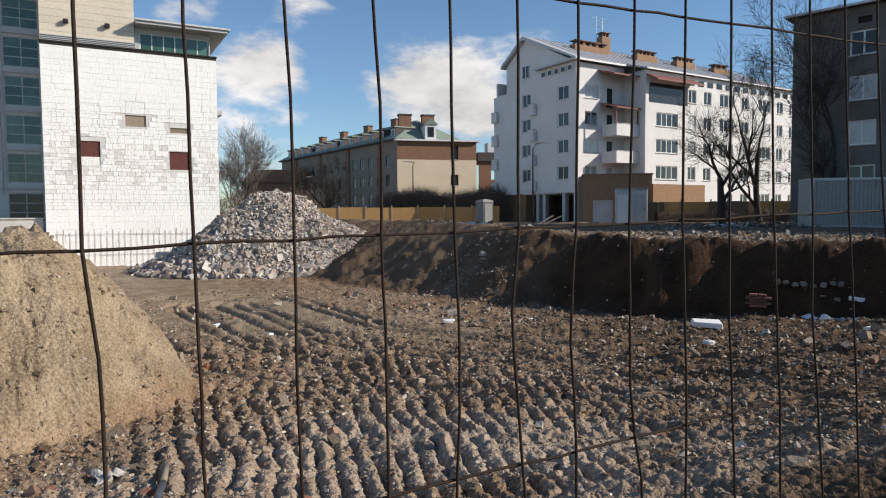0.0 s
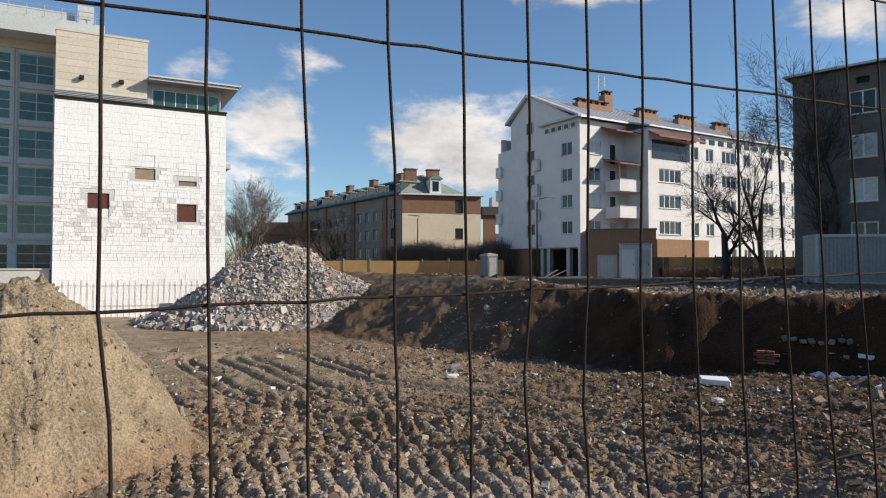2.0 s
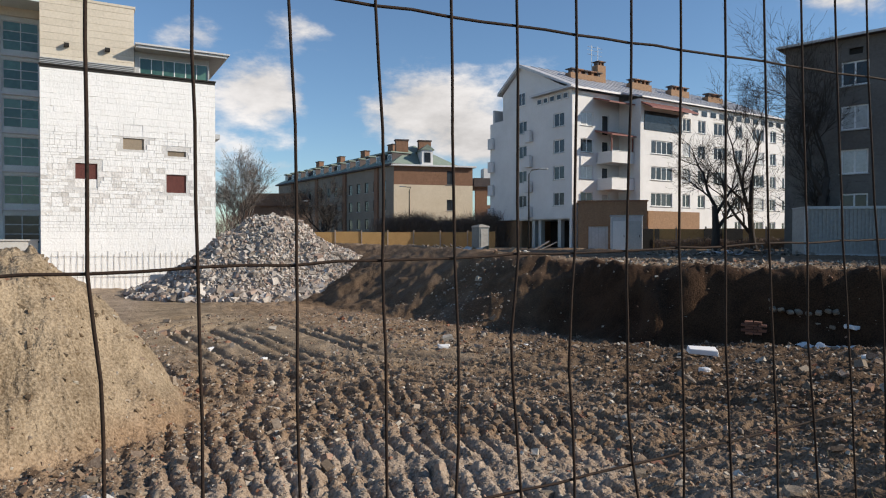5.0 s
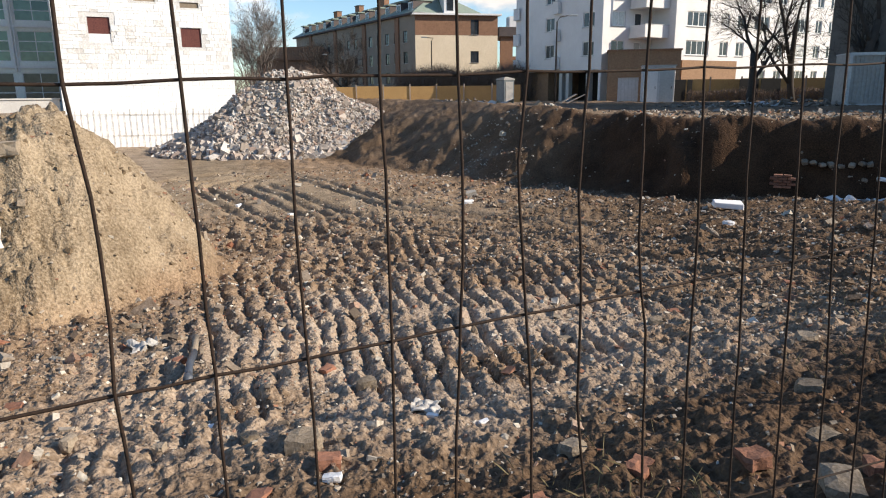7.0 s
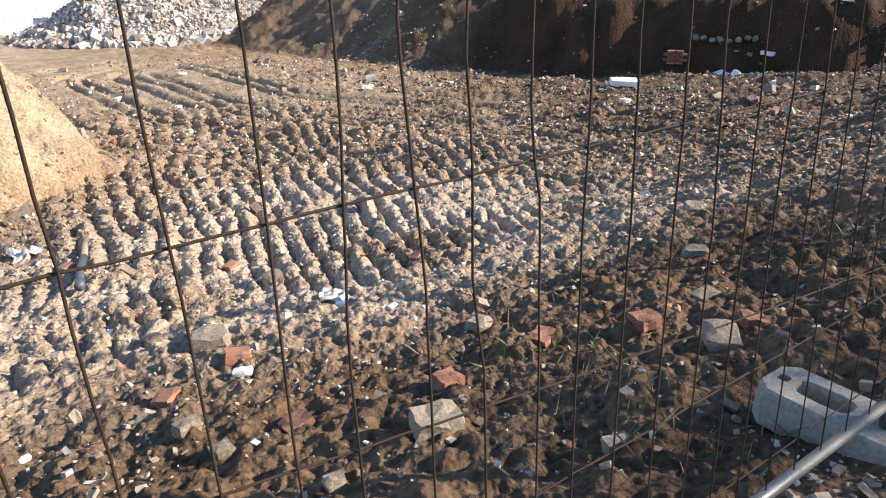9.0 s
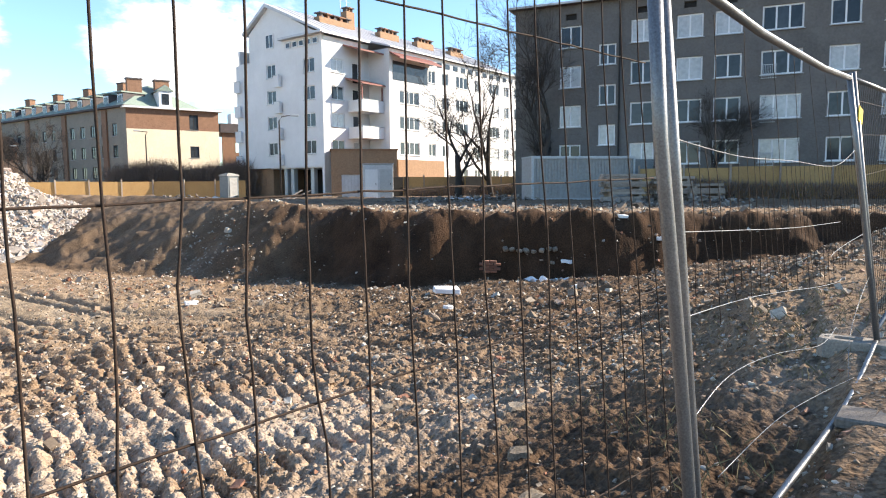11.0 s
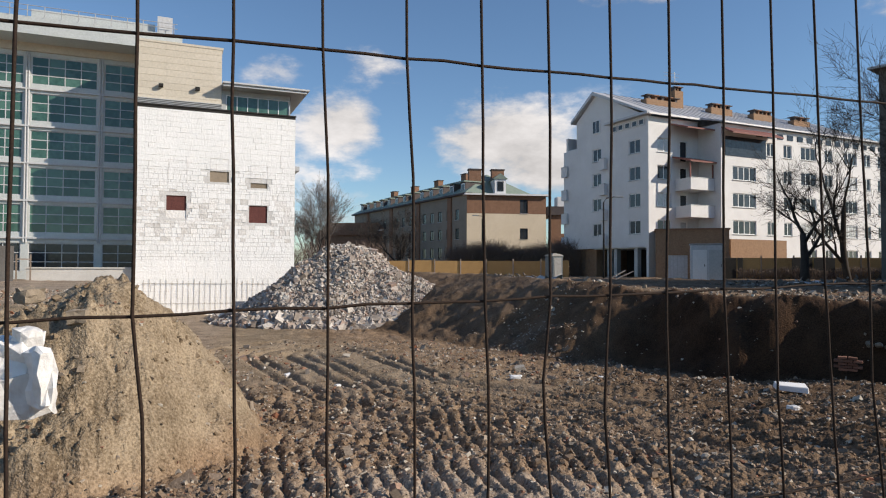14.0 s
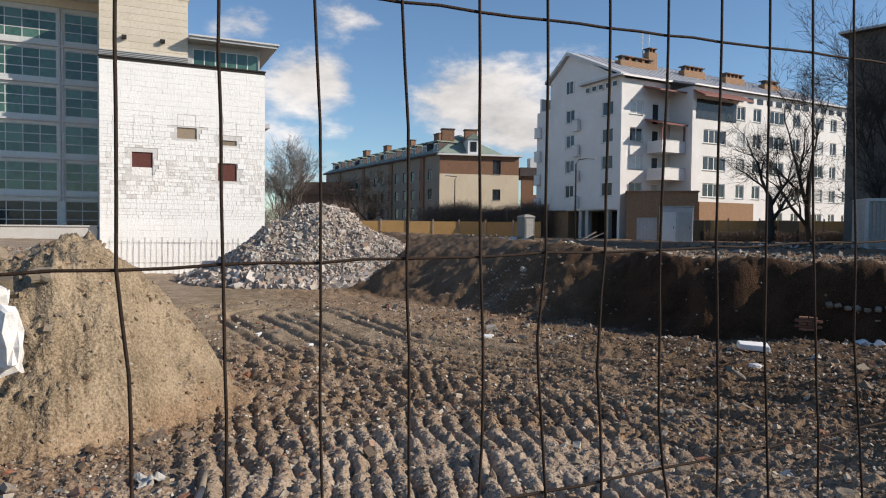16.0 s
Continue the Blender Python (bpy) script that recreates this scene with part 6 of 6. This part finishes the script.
slab("wall", base_wall, OFFICE_FR, -7.4, -0.2, 0.6, 1.0, -0.6, 1.25, M_PALECONC)
slab("coping", base_wall, OFFICE_FR, -7.5, -0.1, 0.5, 1.1, 1.254, 1.36, M_PALECONC)
gate = thing("steel_gate", "dark grey sheet-steel site gate", "gate")
for i in range(4):
    slab("gate_leaf", gate, OFFICE_FR, -14.0 + i * 1.55, -12.5 + i * 1.55, -1.6, -1.5, 0.2, 2.9, M_GREY)
    slab("gate_post", gate, OFFICE_FR, -14.08 + i * 1.55, -14.0 + i * 1.55, -1.66, -1.44, 0.0, 3.0, M_STEEL)
brown_frame = thing("trestle", "brown timber trestle standing by the gate", "trestle")
for a, b in ((-7.9, 0.0), (-7.0, 0.0)):
    slab("upright", brown_frame, OFFICE_FR, a, a + 0.1, -0.6, -0.5, 0.0, 2.3, M_WOOD)
slab("crossbar", brown_frame, OFFICE_FR, -7.79, -7.01, -0.6, -0.5, 1.9, 2.0, M_WOOD)


def old_footing():
    """Remains of brickwork showing in the cut bank."""
    rnd = random.Random(17)
    root = thing("old_footing", "remains of an old brick footing in the cut bank", "footing")
    bm = bmesh.new(); box(bm, (0, 0, 0), (0.19, 0.3, 0.13), None, 0.03); wm = bpy.data.meshes.new("stone"); bm.to_mesh(wm); bm.free(); wm.materials.append(M_STONE)
    bm = bmesh.new(); box(bm, (0, 0, 0), (0.25, 0.3, 0.075), None, 0.006); rm = bpy.data.meshes.new("brick"); bm.to_mesh(rm); bm.free(); rm.materials.append(M_REDBRICK)
    d = Vector((0.88, -0.47, 0))
    for i in range(8):
        p = Vector((11.5, 22.75, -1.0)) + d * (i * 0.27)
        again("stone", wm, root, pose(p.x, p.y + rnd.uniform(-0.06, 0.10), p.z + rnd.uniform(-0.08, 0.06), rnd.uniform(-20, 20), rnd.uniform(-20, 20), -28 + rnd.uniform(-20, 20)))
    for r in range(5):
        for c in range(3 if r % 2 else 2):
            p = Vector((10.6, 22.6, -1.75 + r * 0.09)) + d * (c * 0.27 - (0.13 if r % 2 else 0))
            again("brick", rm, root, pose(p.x, p.y + rnd.uniform(-0.03, 0.03), p.z, 0, rnd.uniform(-3, 3), -28))
    for i in range(4):
        p = Vector((12.5, 22.2, -1.45)) + d * (i * 0.2)
        again("stone", wm, root, pose(p.x, p.y, p.z + rnd.uniform(-0.1, 0.1), rnd.uniform(-12, 12), rnd.uniform(-12, 12), -28))


old_footing()


M_DEBRIS = island_mat("site_debris", [(0.10, 0.078, 0.062), (0.21, 0.175, 0.14), (0.07, 0.054, 0.043), (0.38, 0.345, 0.30), (0.15, 0.11, 0.085), (0.26, 0.22, 0.18)])


def debris_pile(x, y, r, h, n, seed, label):
    rnd = np.random.RandomState(seed)
    a, q = rnd.uniform(0, math.tau, n), np.sqrt(rnd.rand(n)) * r
    px, py = x + np.cos(a) * q * 1.7, y + np.sin(a) * q
    pz = ground_height(px, py)[0] + h * (1 - q / r) * rnd.rand(n)
    ob = chunks("debris_pile", np.stack([px, py, pz, rnd.uniform(0.07, 0.28, n) + 0.2 * (rnd.rand(n) < 0.08)], -1), M_DEBRIS, 0.6, seed)
    tagged(ob, label, "debris", "debris piles", kind="stuff")


debris_pile(18.5, 39.5, 2.6, 0.8, 260, 5, "low pile of site debris on the upper ground")
debris_pile(14.5, 41.5, 1.8, 0.4, 120, 6, "low pile of site debris on the upper ground")
debris_pile(26.0, 30.0, 3.2, 0.5, 260, 8, "pale rubble strip along the edge of the cut")
debris_pile(20.0, 26.5, 3.5, 0.2, 110, 9, "pale rubble strip along the edge of the cut")
debris_pile(12.0, 29.0, 3.0, 0.15, 80, 10, "pale rubble strip along the edge of the cut")
debris_pile(0.0, 57.0, 2.0, 0.5, 140, 11, "low pile of site debris on the upper ground")
crumpled_sheet(17.2, 40.0, 2.2, 15, 0, "grey tarpaulin bundled on the upper ground", M_STEEL)
crumpled_sheet(2.0, 47.5, 2.4, 16, 30, "pale tarpaulin lying on the upper ground", M_BAG)
for i, (x, y, rz) in enumerate(((8.9, 57.6, 35), (9.4, 57.4, 20), (0.8, 58.0, 170))):
    bm = bmesh.new()
    box(bm, (0, 0, 0), (2.2, 0.22, 0.06), pose(0, 0, 0, 0, -22 if i < 2 else -6, 0), 0.005)
    ob = finish("plank", bm, M_WOOD)
    ob.matrix_basis = pose(x, y, ground_at(x, y) + 0.32 - (0.2 if i == 2 else 0), 0, 0, rz)
    tagged(ob, "loose plank propped on the upper ground", "plank", "loose planks")


def weeds():
    rnd = np.random.RandomState(77)
    verts, faces = [], []
    n = 2200
    a, q = rnd.uniform(1.6, 9.0, n), rnd.gamma(2.0, 0.55, n) + 0.1
    zz = ground_height(-0.349 + a * FU[0] - q * FU[1], 0.65 + a * FU[1] + q * FU[0])[0]
    for i in range(n):
        p = along(a[i], q[i], 0)
        if vnoise(np.array([p.x * 1.3]), np.array([p.y * 1.3]), 55)[0] < 0.45:
            continue
        z = float(zz[i]) - 0.01
        h, w, t = rnd.uniform(0.03, 0.12), rnd.uniform(0.002, 0.005), rnd.uniform(0, math.tau)
        k = len(verts)
        dx, dy = math.cos(t), math.sin(t)
        lx, ly = rnd.normal(0, 0.6, 2) * h
        verts += [(p.x - dx * w, p.y - dy * w, z), (p.x + dx * w, p.y + dy * w, z), (p.x + lx * 0.5 - dy * w, p.y + ly * 0.5 + dx * w, z + h * 0.6), (p.x + lx, p.y + ly, z + h)]
        faces += [(k, k + 1, k + 2), (k, k + 2, k + 3), (k + 1, k + 3, k + 2)]
    ob = raw("dry_weeds", verts, faces, M_GRASS)
    tagged(ob, "sparse dry weeds along the fence", "weeds", kind="stuff")


weeds()

party_wall_blocks()
